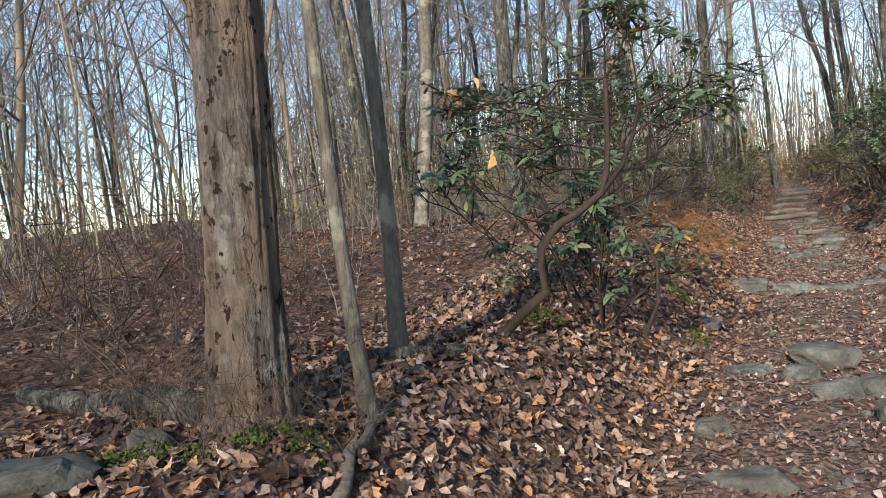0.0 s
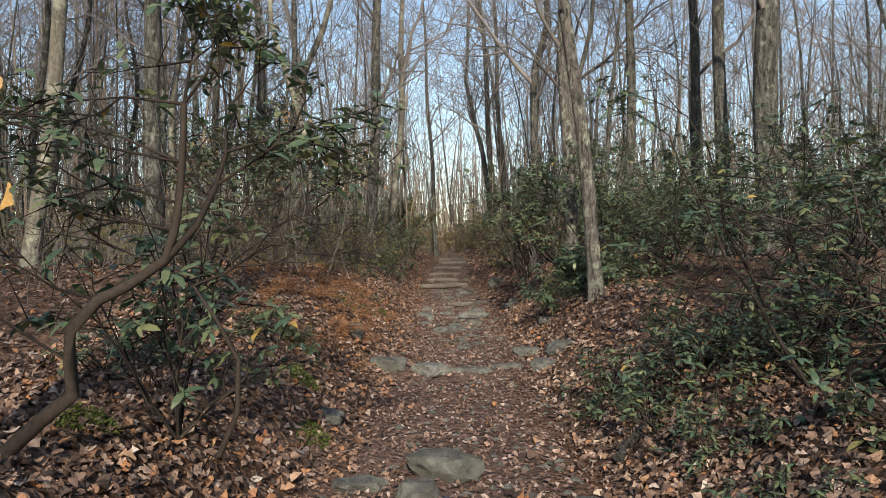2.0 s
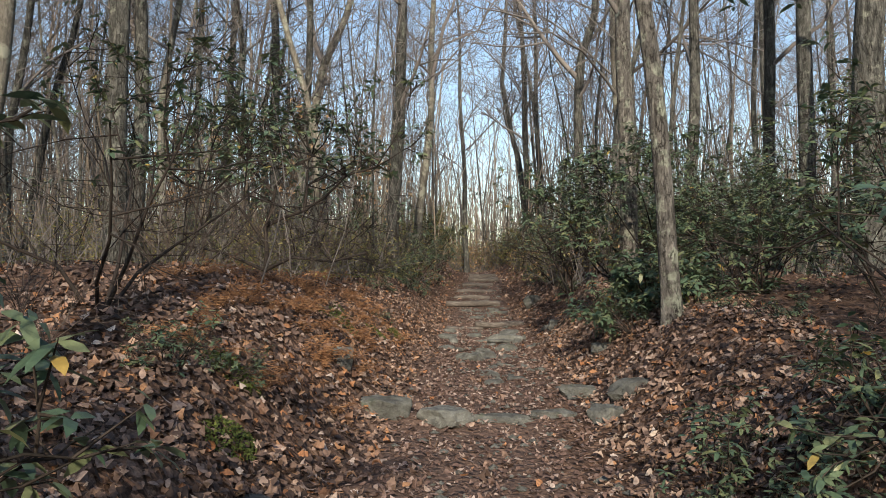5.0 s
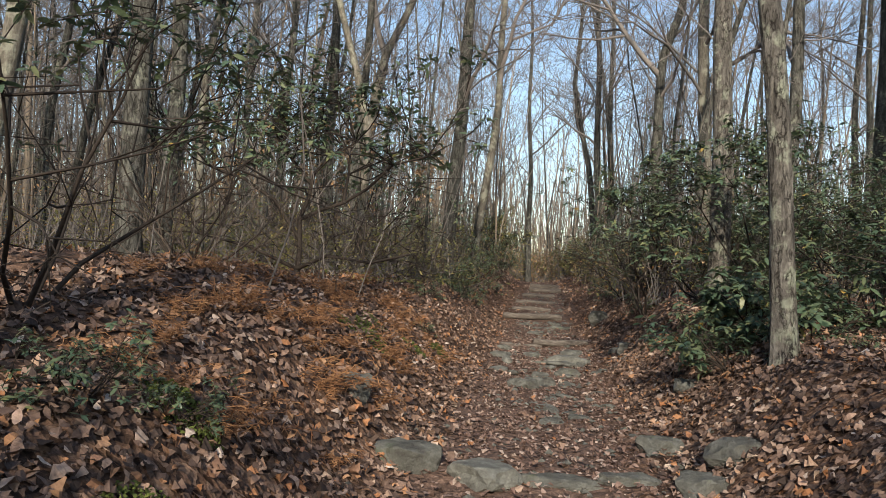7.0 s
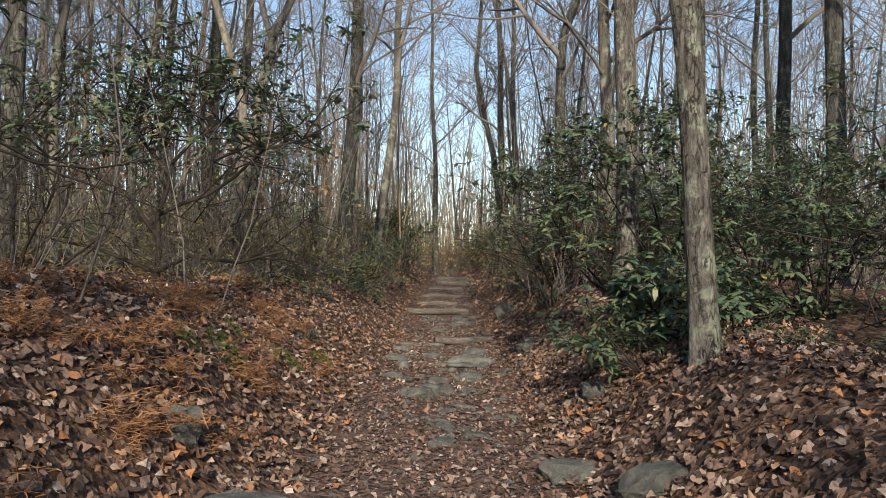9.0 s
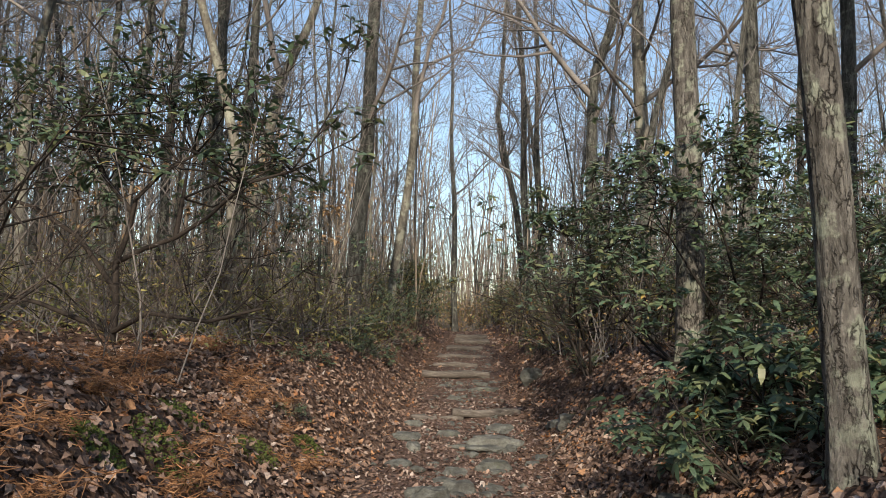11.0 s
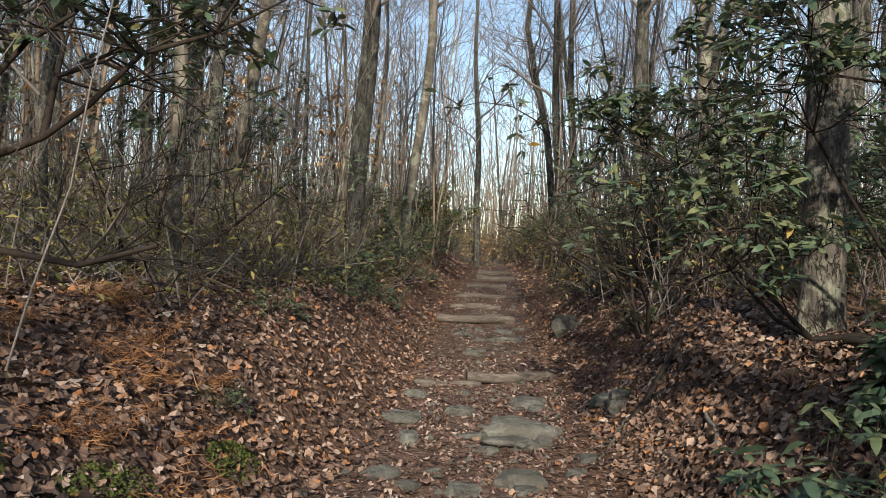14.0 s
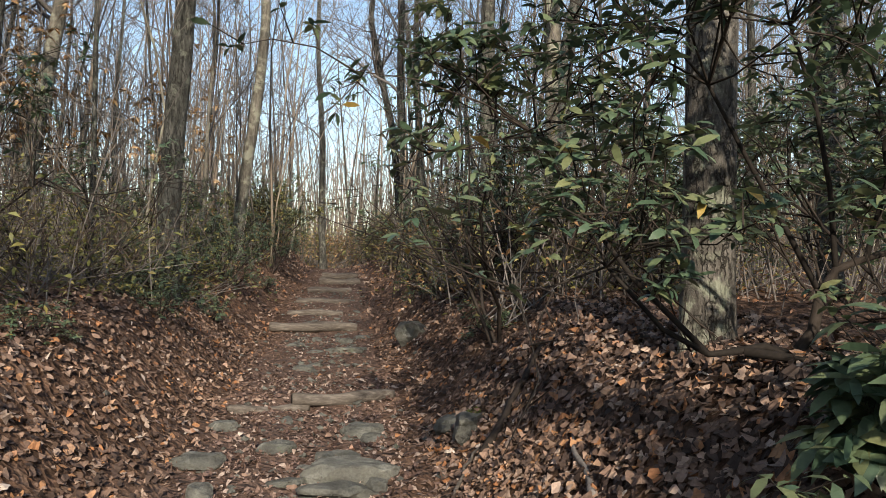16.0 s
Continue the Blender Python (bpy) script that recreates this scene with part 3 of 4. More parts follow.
def trunk_line(x, y, z0, height, leanx, leany, bends, rng, n):
    """Points of a trunk from its foot; bends are (height, sideways) pairs."""
    zs = np.linspace(0, height, n)
    bx = np.interp(zs, [b[0] for b in bends], [b[1] for b in bends]) if bends else 0 * zs
    w1, w2 = rng.uniform(0, 6.3, 2)
    px = leanx * zs + bx + 0.05 * np.sin(zs * 0.9 + w1) * np.minimum(zs / 3, 1)
    py = leany * zs + 0.05 * np.sin(zs * 0.8 + w2) * np.minimum(zs / 3, 1)
    return np.stack([px, py, zs - 0.12], -1)


def tree(x, y, diam, height=17.0, lean=(0.0, 0.0), bends=(), seed=1, mat=None, label="", limbs=9, first=0.4, sides=12, plated=0.0, flare=0.5, kids=(5, 3), segs=34, forks=()):
    rng = np.random.default_rng(seed * 7 + 1)
    z = land1(x, y)
    pts = trunk_line(x, y, z, height, lean[0], lean[1], bends, rng, segs)
    h = pts[:, 2] + 0.12
    r = diam / 2
    radii = r * (1 - 0.72 * h / height) + r * flare * np.exp(-h / 0.22)
    rough = None
    if plated:
        rough = lambda a, s: 1 + plated * (noise.noise(Vector((math.cos(a) * 3.4, math.sin(a) * 3.4, s * 1.3 + seed))) + 0.8 * noise.noise(Vector((math.cos(a) * 8, math.sin(a) * 8, s * 3.2 + seed)))) + 0.12 * math.exp(-s * 4) * math.sin(a * 5 + seed)
    tr, cr, tips = Buf(), Buf(), []
    tube(tr, pts, radii, sides, False, rough)
    limbs, first = int(limbs * 1.6), first * 0.62
    fork_from = [(f, True) for f in forks] + [(None, False)] * limbs
    for spec, fixed in fork_from:
        if fixed:
            hh, dx, dy, dz, ln, rr = spec
        else:
            hh = height * rng.uniform(first, 0.99)
            a = rng.uniform(0, 6.28)
            dx, dy, dz = math.cos(a) * 0.75, math.sin(a) * 0.75, rng.uniform(0.35, 1.1)
            ln = height * rng.uniform(0.10, 0.26) * (1.25 - hh / height) + 0.5
            rr = r * (1 - 0.75 * hh / height) * rng.uniform(0.18, 0.5)
        p = np.array([np.interp(hh, h, pts[:, i]) for i in range(3)])
        grow_limbs(cr, rng, p, (dx, dy, dz), ln, rr, 0, 5, 0.17, tips, 0.04, kids)
    sprays(cr, rng, tips if y > 9 else [], 1, 0.5, 0.003 + 0.00006 * y)
    t, m = thing("tree", x, y, z, label or "tall leafless grey-barked forest tree", "tree", "trees of the wood")
    t.matrix_world = m
    part("trunk", tr, mat or BARK, t)
    part("crown", cr, TWIG, t, "bare crooked limbs and twigs")
    return t


# old snag beside the start, with shaggy broken bark
tree(-2.18, 2.70, 0.31, 14, (0.06, -0.01), (), 1, BARK_OLD, "old thick tree trunk with shaggy flaking lichen-spotted bark", 6, 0.5, 84, 0.11, 0.55, (4, 3), 170)
tree(-1.75, 2.98, 0.07, 6.5, (-0.035, 0), ((0, 0), (0.55, -0.02), (1.2, -0.02), (6, -0.1)), 2, BARK_SMOOTH, "slender leaning sapling with pale smooth bark", 2, 0.8, 12, 0.05, 0.7, (3, 3), 40)
tree(-2.22, 4.15, 0.10, 8.0, (0.02, 0), (), 3, BARK_SMOOTH, "slender straight sapling with greenish smooth bark", 2, 0.8, 12, 0.04, 0.6, (3, 3), 30)
# leaning plated trunk beside the path
tree(2.10, 12.82, 0.205, 15, (-0.082, 0.01), (), 4, BARK_PLATED, "leaning tree trunk with cracked plated grey bark beside the path", 8, 0.35, 60, 0.06, 0.45, (5, 3, 2), 150)
tree(2.28, 16.75, 0.28, 16, (-0.008, 0), (), 5, BARK_PLATED, "straight tree trunk with ridged brown-grey bark", 9, 0.4, 40, 0.05, 0.12, (6, 5, 2), 110)
tree(-2.52, 25.0, 0.36, 17, (0.052, 0), ((0, 0.1), (3, 0), (17, 0)), 6, BARK, "dark slightly leaning tree beside the path", 9, 0.42, 20, 0.04, 0.5, (5, 3, 2), 60)
tree(3.70, 26.0, 0.37, 17, (-0.03, 0), (), 7, BARK_SMOOTH, "tall grey tree behind the laurel", 9, 0.45, 16, 0.03, 0.4, (6, 5, 2))
tree(4.42, 22.0, 0.29, 16, (0.03, 0), (), 8, BARK, "tall grey tree behind the laurel", 9, 0.45, 16, 0.03, 0.4, (6, 5, 2))
tree(-6.0, 28.0, 0.36, 12, (0.18, 0), ((0, 0), (6.2, 0), (7.6, 0.35), (12, 0.7)), 9, BARK_SMOOTH, "leaning grey tree that forks into two bent limbs", 8, 0.6, 16, 0.03, 0.4, (5, 3), 40, ((6.2, -0.25, 0, 1.0, 5.5, 0.1),))
tree(-5.95, 27.0, 0.32, 17, (-0.03, 0), (), 10, BARK, "", 9, 0.42, 14, 0.03, 0.4, (6, 5))
tree(-4.62, 24.0, 0.23, 15, (0.03, 0), (), 11, BARK, "", 8, 0.42, 14, 0.03, 0.4, (6, 5))
tree(-8.6, 30.0, 0.3, 17, (0.03, 0), (), 12, BARK, "", 9, 0.42, 12, 0.03, 0.4, (6, 5))
tree(-2.55, 32.0, 0.3, 18, (0.10, 0), ((0, 0), (6, 0), (18, -1.0)), 13, BARK_SMOOTH, "slim grey tree leaning over the path and forking high up", 8, 0.35, 12, 0.03, 0.4, (6, 5, 2), 34, ((6.3, 0.35, 0, 1, 6, 0.08),))
tree(-1.1, 45.0, 0.28, 18, (-0.04, 0), (), 14, BARK, "", 9, 0.42, 10, 0, 0.4, (6, 5))
tree(1.7, 38.0, 0.28, 16, (0.0, 0), ((0, 0), (4.5, -0.4), (7.8, -1.2), (10.5, -1.0), (16, -0.6)), 15, BARK, "tall tree with a wavy bent trunk", 8, 0.5, 10, 0, 0.4, (6, 5))
tree(1.75, 36.0, 0.29, 18, (-0.05, 0), (), 16, BARK, "", 9, 0.42, 10, 0, 0.4, (6, 5))
tree(2.2, 37.0, 0.26, 18, (-0.035, 0), (), 17, BARK, "", 9, 0.42, 10, 0, 0.4, (6, 5))
tree(2.55, 26.3, 0.3, 16, (0.0, 0), ((0, 0), (4.0, 0), (6.1, 0.02), (7.4, 0.4), (9, 0.35), (16, 0.8)), 18, BARK, "tree that forks into crooked upright limbs", 8, 0.5, 14, 0.03, 0.4, (5, 3), 50, ((5.6, -0.6, 0, 0.8, 4.5, 0.08),))
tree(8.45, 30.0, 0.22, 16, (0, 0), (), 19, BARK, "", 8, 0.4, 10, 0, 0.4, (6, 5))
tree(8.1, 28.0, 0.20, 16, (-0.01, 0), (), 20, BARK, "", 8, 0.4, 10, 0, 0.4, (6, 5))
tree(10.0, 28.0, 0.16, 14, (-0.01, 0), (), 21, BARK, "", 8, 0.4, 10, 0, 0.4, (6, 5))
tree(6.5, 18.0, 0.55, 20, (0.005, 0), (), 22, BARK, "thick grey trunk standing behind the laurel thicket", 9, 0.4, 24, 0.04, 0.4, (6, 5, 2), 60)
tree(6.2, 20.0, 0.34, 18, (0.0, 0), (), 23, BARK, "", 9, 0.42, 14, 0.03, 0.4, (6, 5))
tree(6.4, 22.4, 0.3, 18, (-0.02, 0), (), 24, BARK, "", 9, 0.42, 14, 0.03, 0.4, (6, 5))
tree(-7.7, 14.0, 0.32, 17, (-0.06, 0), (), 25, BARK, "", 9, 0.42, 14, 0.03, 0.4, (6, 5))
tree(-7.2, 15.0, 0.30, 17, (0.14, 0), (), 26, BARK_SMOOTH, "leaning grey tree on the bank", 8, 0.45, 14, 0.03, 0.4, (6, 5))
tree(-5.1, 15.2, 0.33, 17, (0.0, 0), (), 27, BARK, "", 9, 0.42, 14, 0.03, 0.4, (6, 5))
tree(-6.1, 18.0, 0.28, 17, (0.015, 0), (), 28, BARK, "", 9, 0.42, 14, 0.03, 0.4, (6, 5))


def more_trees():
    """Trees between the ones that stand out, kept off the path."""
    rng = np.random.default_rng(77)
    count = 0
    while count < 70:
        y = rng.uniform(19, 52)
        x = rng.uniform(-0.55, 0.62) * (y + 4)
        if abs(x - float(trail_x(y))) < 2.4:
            continue
        d = rng.choice([0.05, 0.06, 0.08, 0.10, 0.13, 0.17, 0.22])
        h = rng.uniform(9, 17)
        b1, b2 = rng.normal(0, 0.25), rng.normal(0, 0.5)
        tree(x, y, d, h, (rng.normal(0, 0.05), rng.normal(0, 0.03)), ((0, 0), (h * 0.25, b1), (h * 0.5, b2), (h, b1)), 100 + count, [BARK, BARK_SMOOTH, BARK][count % 3], "", 7, 0.3, 7, 0, 0.4, (5, 5), 14)
        count += 1


more_trees()


def far_woods():
    """The wood beyond, plus unseen shade trees behind the start: trunks with forked limbs, finer the nearer they stand.
    """
    rng = np.random.default_rng(9)
    tr, pale, tw = Buf(), Buf(), Buf()
    for k in range(2600):
        if k < 520:
            y = 34 + 36 * rng.uniform(0, 1)
            x = rng.uniform(-0.75, 0.75) * (y + 6)
        elif k < 1500:
            y = 66 + 70 * rng.uniform(0, 1)
            x = rng.uniform(-0.72, 0.72) * (y + 6)
        elif k < 1760:
            y, x = rng.uniform(-42, 38), rng.choice([-1, 1]) * rng.uniform(12, 42)
        elif k < 2190:
            # unseen trees added behind the walk to keep sun off the foreground
            y, x = rng.uniform(-42, -4), rng.uniform(-30, 30)
        else:
            y, x = rng.uniform(3, 38), (-rng.uniform(8, 40) if k < 2480 else rng.uniform(9, 40))
        if y < 60 and abs(x - float(trail_x(y)) - 0.6) < 2.4:
            continue
        near, far = y < 68, 520 <= k < 1500
        h = rng.uniform(8, 18)
        r = 0.022 + (0.06 if far else 0.10) * rng.uniform(0, 1) ** 2.4
        pts, _ = wander(rng, (x, y, land1(x, y) - 0.1), (rng.normal(0, 0.08), rng.normal(0, 0.05), 1), h, 6, 0.06, 0.05)
        tube(pale if k % 5 < 3 else tr, pts, np.linspace(r, r * 0.2, 7), 4)
        n = 7 if far else 11
        t = rng.uniform(0.12, 0.999, n) * 6
        i = t.astype(int)
        P = pts[i] + (pts[i + 1] - pts[i]) * (t - i)[:, None]
        a = rng.uniform(0, 6.3, n)
        D = np.stack([np.cos(a), np.sin(a), rng.uniform(0.3, 1.6, n)], -1)
        D /= np.linalg.norm(D, axis=1)[:, None]
        L = h * rng.uniform(0.08, 0.24, (n, 1))
        Q = P + D * L
        D2 = D + rng.normal(0, 0.3, D.shape) + np.array([0, 0, 0.3])
        sticks(tw, P, Q, min(r * 0.35, 0.03), 0.015)
        if far:
            continue
        sticks(tw, Q, Q + D2 * L * 0.7, 0.014, 0.006)
        if near:
            m = 3 * n
            w = rng.uniform(0.3, 1.0, (m, 1))
            S = np.repeat(P, 3, 0) * (1 - w) + np.repeat(Q, 3, 0) * w
            sticks(tw, S, S + (np.repeat(D, 3, 0) + rng.normal(0, 0.6, (m, 3))) * np.repeat(L, 3, 0) * 0.55, 0.011, 0.005)
    woods = tagged(new("far_woods"), "distant leafless grey trees filling the wood, some added unseen behind the start for shade", "woods", kind="stuff")
    part("trunk", tr, BARK, woods)
    part("trunk", pale, PALE_SUNLIT, woods, "trunks coloured pale tan as if sunlit")
    part("twigs", tw, TWIG, woods)


far_woods()


def sapling_thicket():
    rng = np.random.default_rng(19)
    b = Buf()
    for k in range(1900):
        y = rng.uniform(12, 62) if k > 250 else rng.uniform(18, 36)
        side = rng.choice([-1, 1])
        if k > 1100:
            y, side = rng.uniform(5, 50), -1
        x = float(trail_x(y)) + side * (1.8 + abs(rng.normal(0, 1)) * (2.0 + y * 0.2))
        if side > 0 and y < 18:
            continue
        if k > 1100:
            x = -rng.uniform(4.0, 9 + y * 0.5)
        h = rng.uniform(1.0, 5.0) * (0.6 if y < 20 else 1) * (0.5 if k > 1100 else 1)
        r = rng.uniform(0.004, 0.012) * (0.6 + h / 5)
        pts, _ = wander(rng, (x, y, land1(x, y) - 0.05), (rng.normal(0, 0.22), rng.normal(0, 0.2), 1), h, 5, 0.13, 0.03)
        tube(b, pts, np.linspace(r, 0.003, 6), 4)
        for _ in range(5):
            j = rng.integers(1, 5)
            q, _ = wander(rng, pts[j], (rng.normal(0, 1), rng.normal(0, 1), 0.7), h * rng.uniform(0.1, 0.35), 2, 0.3, 0.05)
            tube(b, q, np.linspace(r * 0.45, 0.002, 3), 3)
    return tagged(new("sapling_thicket", b.mesh("sapling_thicket", TWIG)), "thin bare upright saplings and twigs between the trees", "thicket", kind="stuff")


sapling_thicket()


def far_saplings():
    rng = np.random.default_rng(47)
    b = Buf()
    for _ in range(3300):
        y = rng.uniform(34, 95)
        x = rng.uniform(-0.65, 0.65) * (y + 4)
        if y < 52 and abs(x - float(trail_x(y))) < 1.6:
            continue
        h = rng.uniform(3, 9)
        r = rng.uniform(0.016, 0.052)
        pts, _ = wander(rng, (x, y, land1(x, y) - 0.05), (rng.normal(0, 0.1), rng.normal(0, 0.1), 1), h, 4, 0.07, 0.03)
        tube(b, pts, np.linspace(r, r * 0.3, 5), 4)
    return tagged(new("far_saplings", b.mesh("far_saplings", PALE_SUNLIT)), "sapling stems crowded in the far wood, coloured pale tan as if sunlit", "saplings", kind="stuff")


far_saplings()


def far_undergrowth():
    """Low leafy brush that fills the wood between the trunks."""
    rng = np.random.default_rng(37)
    for name, mat, n, lab in (("far_undergrowth", OLIVE, 900, "olive-green brush between far trees, coloured as if sunlit"), ("withered_brush", TAN, 400, "withered tan leaves clinging to far saplings and standing in for sunlit ground")):
        b, canes = Buf(), Buf()
        for _ in range(n):
            y = 24 + 40 * rng.uniform(0, 1)
            side = rng.choice([-1, 1])
            x = float(trail_x(y)) + side * (2.0 + abs(rng.normal(0, 1)) * (3 + y * 0.2))
            if y > 52:
                x = rng.uniform(-0.5, 0.5) * y
            roll = rng.uniform(0, 1)
            low = 1.0
            if roll < (0.12 if mat is OLIVE else 0.35):
                # clumps crowd the path's end; the tan ones imitate sunlit ground
                x, y = rng.uniform(-5.5, 3.5), rng.uniform(47, 60)
                low = 0.7
            elif roll < 0.38:
                y = rng.uniform(17, 36)
                x = float(trail_x(y)) - rng.uniform(2.4, 8.5)
                low = 0.45
            elif roll < 0.50:
                x, y = -rng.uniform(6, 26), rng.uniform(3, 26)
            elif roll < 0.62:
                y = rng.uniform(20, 42)
                x = float(trail_x(y)) + rng.uniform(1.9, 5.0)
                low = 0.7
            z = land1(x, y)
            m = 70 if y > 40 else 130
            c = np.array([x, y, z + rng.uniform(0.3, 1.1) * (1.7 if y > 45 else 1) * low])
            P = c + rng.normal(0, 1, (m, 3)) * np.array([0.55, 0.55, 0.38])
            P[:, 2] = np.maximum(P[:, 2], z + 0.05)
            foot = np.array([x, y, z - 0.05]) + rng.normal(0, 0.25, (9, 3)) * np.array([1, 1, 0])
            sticks(canes, foot, P[:9] + np.array([0, 0, 0.25]), 0.008 + 0.0001 * y, 0.003)
            d = rng.normal(0, 1, (m, 3)) * np.array([1, 1, 0.4])
            d /= np.linalg.norm(d, axis=1)[:, None]
            w = np.cross(d, rng.normal(0, 0.4, (m, 3)) + np.array([0, 0, 1.0]))
            w /= np.linalg.norm(w, axis=1)[:, None]
            L = rng.uniform(0.05, 0.10, (m, 1)) * (1.0 if y > 40 else 0.5)
            V = np.stack([P - d * L, P - w * L * 0.4 + np.array([0, 0, 0.012]), P + d * L, P + w * L * 0.4 + np.array([0, 0, 0.012])], 1)
            b.add(V.reshape(-1, 3), (np.array([[0, 1, 2], [0, 2, 3]])[None] + (np.arange(m) * 4)[:, None, None]).reshape(-1, 3))
        brush = tagged(new(name), lab, "brush", kind="stuff")
        part("foliage", b, mat, brush, smooth=False)
        part("canes", canes, TWIG, brush, "thin bare upright canes")


far_undergrowth()


# ---- laurels ----
def laurel_leaves(buf, rng, tips, per, length, droop):
    """Whorls of pointed oval leaves, spread flat round each twig's end."""
    t = np.array([0.0, 0.32, 0.32, 0.70, 0.70, 1.0])
    w = np.array([0.0, -0.17, 0.17, -0.15, 0.15, 0.0])
    V, F, k0 = [], [], 0
    for p, d in tips:
        ax = unit(d * 0.45 + np.array([0, 0, 1.0]) + rng.normal(0, 0.2, 3))
        e1 = unit(np.cross(ax, [0.83, 0.2, 0.1]))
        e2 = np.cross(ax, e1)
        a = rng.uniform(0, 6.3)
        for _ in range(rng.integers(max(2, per - 2), per + 3)):
            a += 2.4
            rise = rng.uniform(-0.25, 0.5) - droop
            dirv = unit(math.cos(a) * e1 + math.sin(a) * e2 + ax * rise)
            side = unit(np.cross(ax, dirv) + rng.normal(0, 0.25, 3))
            up = np.cross(dirv, side)
            L = length * rng.uniform(0.55, 1.2)
            bend = rng.uniform(0.0, 0.3)
            V.append(p + L * (t[:, None] * dirv + w[:, None] * side + (np.abs(w) * 0.35 - bend * t ** 2)[:, None] * up) + d * rng.uniform(-0.06, 0.02))
            F += [(k0, k0 + 2, k0 + 1), (k0 + 1, k0 + 2, k0 + 4), (k0 + 1, k0 + 4, k0 + 3), (k0 + 3, k0 + 4, k0 + 5)]
            k0 += 6
    if V:
        buf.add(np.concatenate(V), F)


def laurel_bufs(seed, height, spread, stems, kids, leaf, per, top=False, lift=0.06, jit=0.2, droop=0.1):
    rng = np.random.default_rng(seed)
    st, lv, tips = [Buf() for _ in range(stems)], Buf(), []
    for k in range(stems):
        a = k * 6.28 / stems + rng.uniform(-0.5, 0.5)
        d = np.array([math.cos(a) * spread / height, math.sin(a) * spread / height, 1.0])
        p = np.array([math.cos(a) * 0.08, math.sin(a) * 0.08, -0.08])
        grow_limbs(st[k], rng, p, d, height * rng.uniform(0.75, 1.05), 0.008 + 0.0055 * height, 0, 5, jit, tips, lift, kids, 0.75)
    if top:
        tips = [t for t in tips if t[0][2] > height * 0.5]
    laurel_leaves(lv, rng, tips, per, leaf, droop)
    return st, lv


def laurel(label, bufs, name="laurel_shrub"):
    s = tagged(new(name), label, "shrub", "laurels along the path")
    for b in bufs[0] if isinstance(bufs[0], list) else [bufs[0]]:
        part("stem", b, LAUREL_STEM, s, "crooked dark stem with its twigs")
    part("foliage", bufs[1], LAUREL, s, "leathery green leaf whorls", smooth=False)
    return s


DENSE = [laurel("dense evergreen laurel with glossy dark green leaves", laurel_bufs(31 + k, 1.75, 1.1, 6, (5, 4, 3), 0.088, 7)) for k in range(3)]
LEGGY = [laurel("leggy evergreen laurel with bare crooked stems below its leaves", laurel_bufs(41 + k, 2.3, 1.4, 5, (4, 3, 3), 0.095, 7, True, 0.05, 0.22)) for k in range(2)]
LOW = [laurel("low evergreen laurel with glossy leaves close to the ground", laurel_bufs(51 + k, 0.62, 0.95, 9, (4, 3), 0.085, 5, False, 0.02)) for k in range(2)]
BROAD = [laurel("low laurel with broad drooping dark green leaves", laurel_bufs(56 + k, 0.68, 0.95, 9, (4, 3), 0.115, 6, False, 0.02, 0.2, 0.2)) for k in range(2)]
_used = set()


def plant(kinds, x, y, scale, rot):
    k = kinds[int(abs(x * 7 + y * 13)) % len(kinds)]
    m = Matrix.Translation((x, y, land1(x, y))) @ Matrix.Rotation(radians(rot), 4, "Z") @ Matrix.Scale(scale, 4)
    if k.name not in _used:
        _used.add(k.name)
        k.matrix_world = m
        return k
    o = copy_thing(k, m)
    o.matrix_basis = m
    return o


